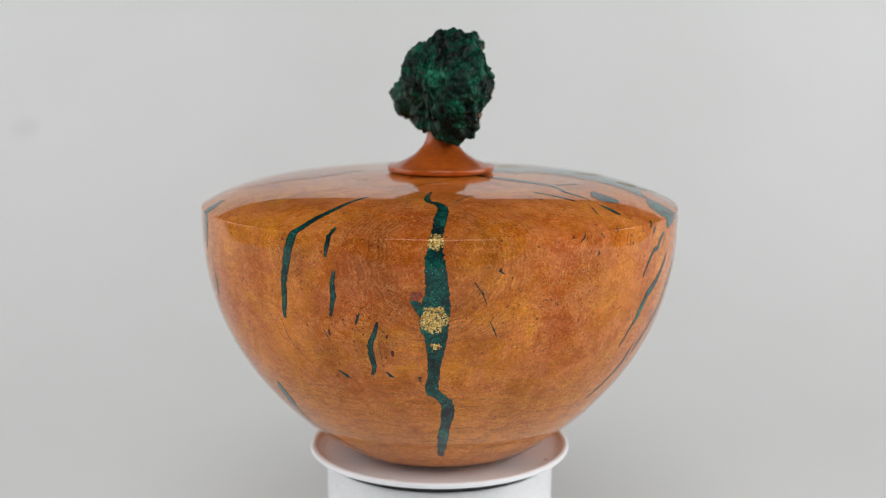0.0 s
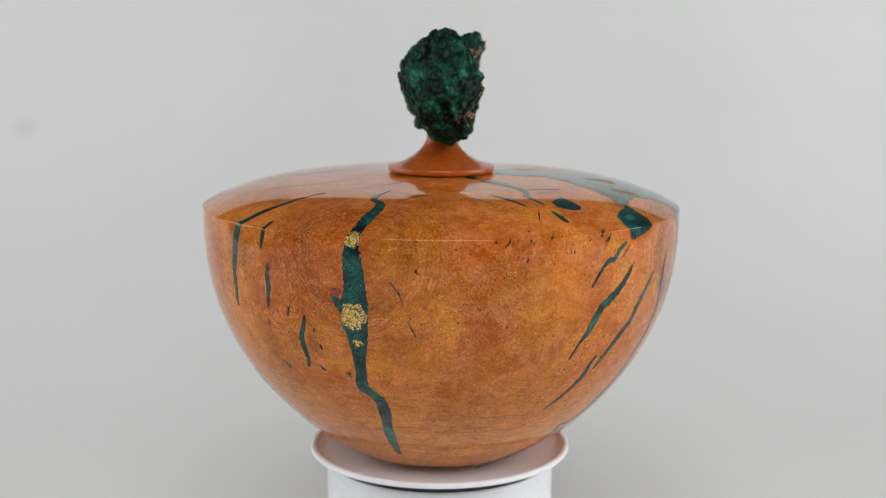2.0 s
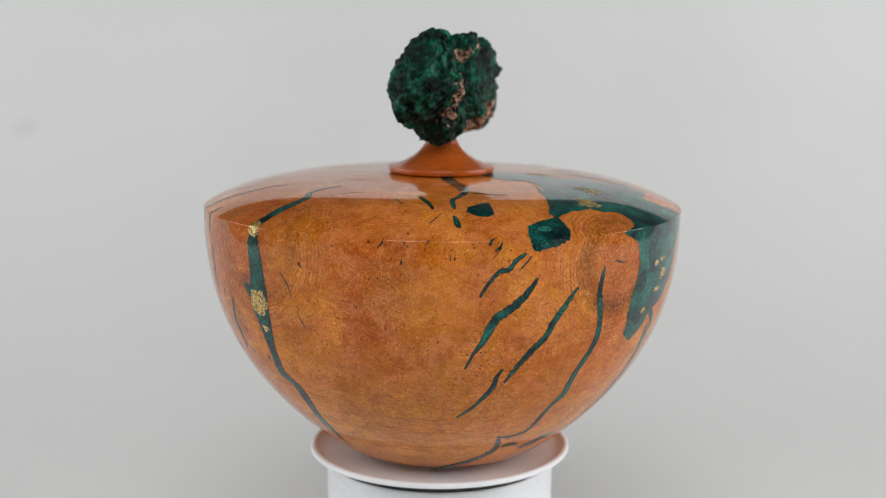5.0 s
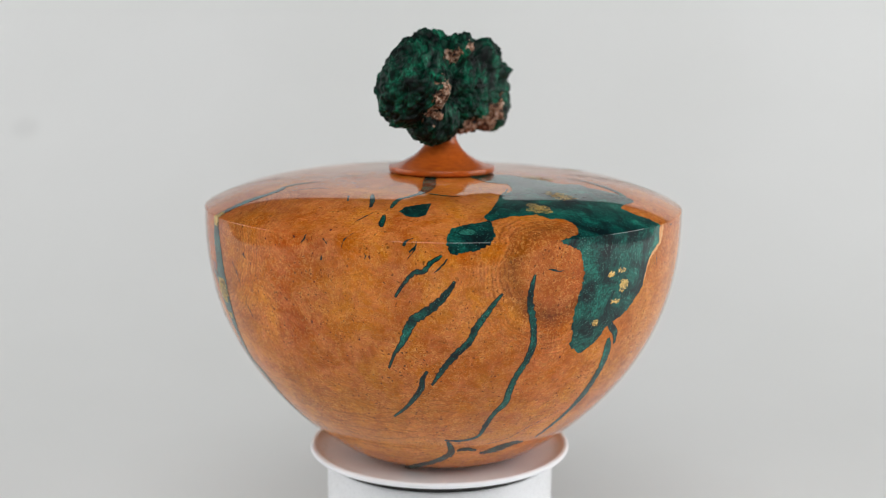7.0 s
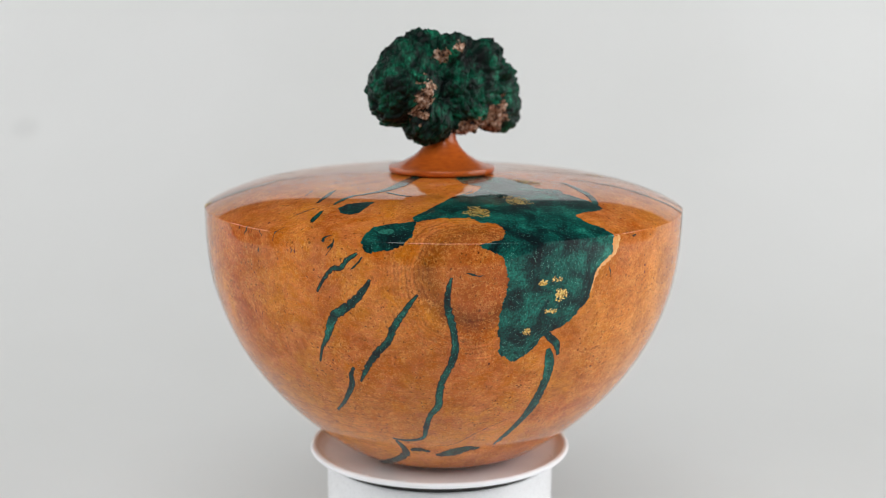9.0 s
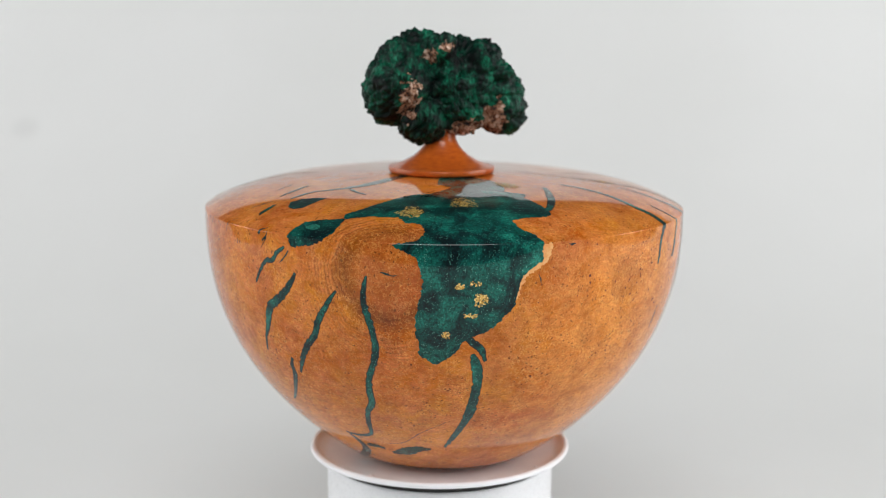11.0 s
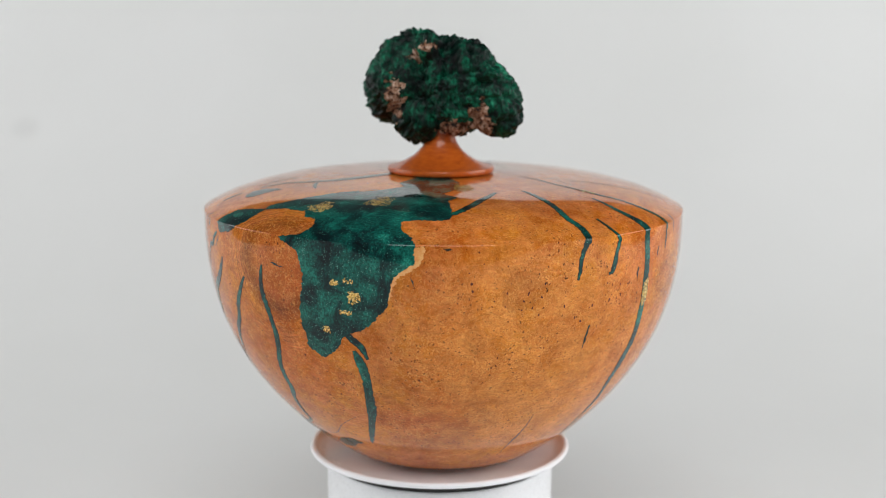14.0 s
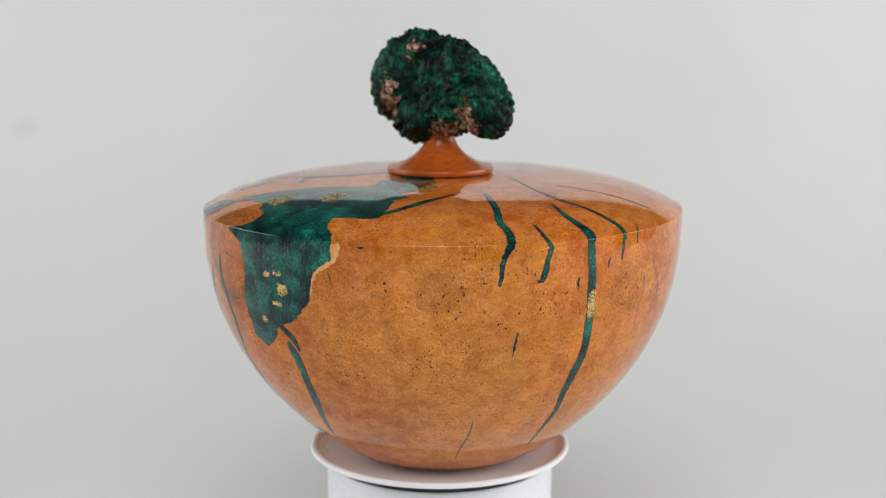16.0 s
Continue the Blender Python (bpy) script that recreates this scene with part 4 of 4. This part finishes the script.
PITS_WEST = ((161.8, 16.0, 0.5, 0.8), (161.2, 17.0, 0.3, 0.4), (166.0, 17.0, 0.5, 0.5), (168.5, 17.5, 0.5, 0.8), (165.8, 18.5, 0.3, 0.5), (163.0, 22.0, 0.7, 1.5), (163.8, 23.5, 0.5, 0.6), (164.2, 21.5, 0.4, 0.6), (162.0, 25.5, 0.4, 0.6), (158.2, 23.0, 0.6, 1.1), (157.5, 23.5, 0.4, 0.5), (155.5, 28.0, 1.0, 0.9), (167.5, 29.0, 0.3, 0.6), (170.5, 27.5, 0.4, 0.5), (168.5, 21.5, 0.4, 0.5), (160.5, 31.0, 0.4, 1.1), (171.5, 14.5, 0.6, 1.7), (179.8, 9.0, 0.6, 1.6), (185.5, 14.0, 0.8, 1.1), (186.0, 19.0, 1.0, 1.2), (185.5, 21.0, 0.6, 0.6), (186.5, 24.0, 0.6, 0.8), (189.0, 22.5, 0.4, 0.6), (191.5, 17.5, 0.4, 1.5))
BODY_POOL = ((86.9, 0.6), (90.6, 3.1), (92.2, 5), (92.9, 9), (93.3, 12.7), (92.5, 18.4), (91.8, 24.3), (91.5, 30.3), (92.3, 33.3), (92, 36.8), (93, 38.8), (95.5, 40.9), (97.1, 40.3), (99.2, 38.3), (100.8, 35.2), (102.1, 32.5), (103.3, 31.4), (106.1, 29.8), (108.1, 27.8), (109.9, 25.8), (110.5, 23.5), (112.6, 20.6), (113, 16.8), (113.5, 13.1), (114.1, 10.6), (115.2, 9.4), (117.3, 7.1), (118.5, 5.8), (118.2, 3.1), (118.6, 0.2))
TOP_POOL = ((117.2, -3.4), (114.6, -7.4), (114.1, -12.2), (118.2, -13.5), (122.5, -13.5), (126, -14.3), (126.5, -19.8), (126.3, -24.6), (126.1, -28.9), (125.6, -31.8), (129.4, -36.5), (124, -43), (131, -52), (137, -64), (130, -74), (92, -74), (92.5, -60), (101.4, -54.1), (91.2, -41.3), (85.7, -37.5), (92.6, -46.1), (82.7, -35.8), (76.5, -22.7), (71.8, -13.8), (73, -11.1), (78.3, -13.8), (86, -14.3), (88.4, -11), (92.3, -10), (93.3, -5.7), (92.2, -1.7))
RIM_POOL = ((62.5, 0.6), (63.1, 2.7), (64, 4.1), (67, 3.1), (69.9, 1.8), (71.7, 0.2), (73.1, -3.3), (73.2, -6.5), (73.2, -11.2), (70.4, -10.5), (66.6, -8.9), (63.8, -6.8), (62.8, -2.7))
ISLE_POOL = ((50.4, -17.7), (52.7, -14.4), (55.3, -13.4), (57.5, -15.4), (57.9, -20.6), (58.4, -26.3), (54.8, -24.7), (51.2, -21.8))
POOLS = ((BODY_POOL + TOP_POOL, 0.62), (RIM_POOL, 0.6), (ISLE_POOL, 0.35))
SAPWOOD = ((117.6, 0.4), (117.0, 5.0), (113.5, 9.0), (112.5, 14.0), (112.0, 18.0), (113.0, 18.5), (113.8, 15.0), (114.8, 11.0), (117.6, 8.6), (119.6, 6.0), (120.4, 3.0), (120.6, 0.4))
KNOT = ((-6.4, 20.0), (-4.5, 20.1), (-3.3, 18.6), (-3.9, 16.7), (-5.9, 17.3))
# (phi, u, half width, half height, crumbs)
GOLD = ((-0.8, 0.4, 2.5, 2.9, 110), (-1.4, 26.7, 4.6, 5.1, 330), (-0.8, 36.1, 1.8, 1.6, 22), (88.7, -18.9, 4.6, 4.4, 190), (103.6, -29.0, 4.2, 6.4, 190), (135.0, -53.7, 4.0, 6.2, 160),
        (105.2, 18.1, 2.3, 2.3, 70), (100.9, 13.7, 1.8, 1.0, 24), (104.1, 12.8, 2.2, 0.9, 10), (103.1, 23.5, 2.3, 0.9, 20), (98.1, 30.3, 1.6, 1.2, 22), (175.9, 22.8, 1.8, 5.6, 130), (181.6, -30.0, 1.8, 4.0, 60))


studio()
backdrop()
turntable_root, platter = turntable()
vessel_root = vessel()


def motions():
    """The platter turns at a steady pace and carries the vessel, which stands a hair off centre and off true."""
    lean = Matrix.Translation((-0.00011, 0.00151, RIM_Z)) @ pose(0, 0, 0, -0.45525, 0.27437, 0) @ Matrix.Translation((0, 0, -RIM_Z))
    times = [i * 0.5 for i in range(33)]
    walk(vessel_root, [(t, pose(0, 0, 0, 0, 0, SPIN * t) @ lean) for t in times])
    walk(platter, [(t, pose(0, 0, 0.0072 - PAPER_Z, 0, 0, SPIN * t)) for t in times])


motions()
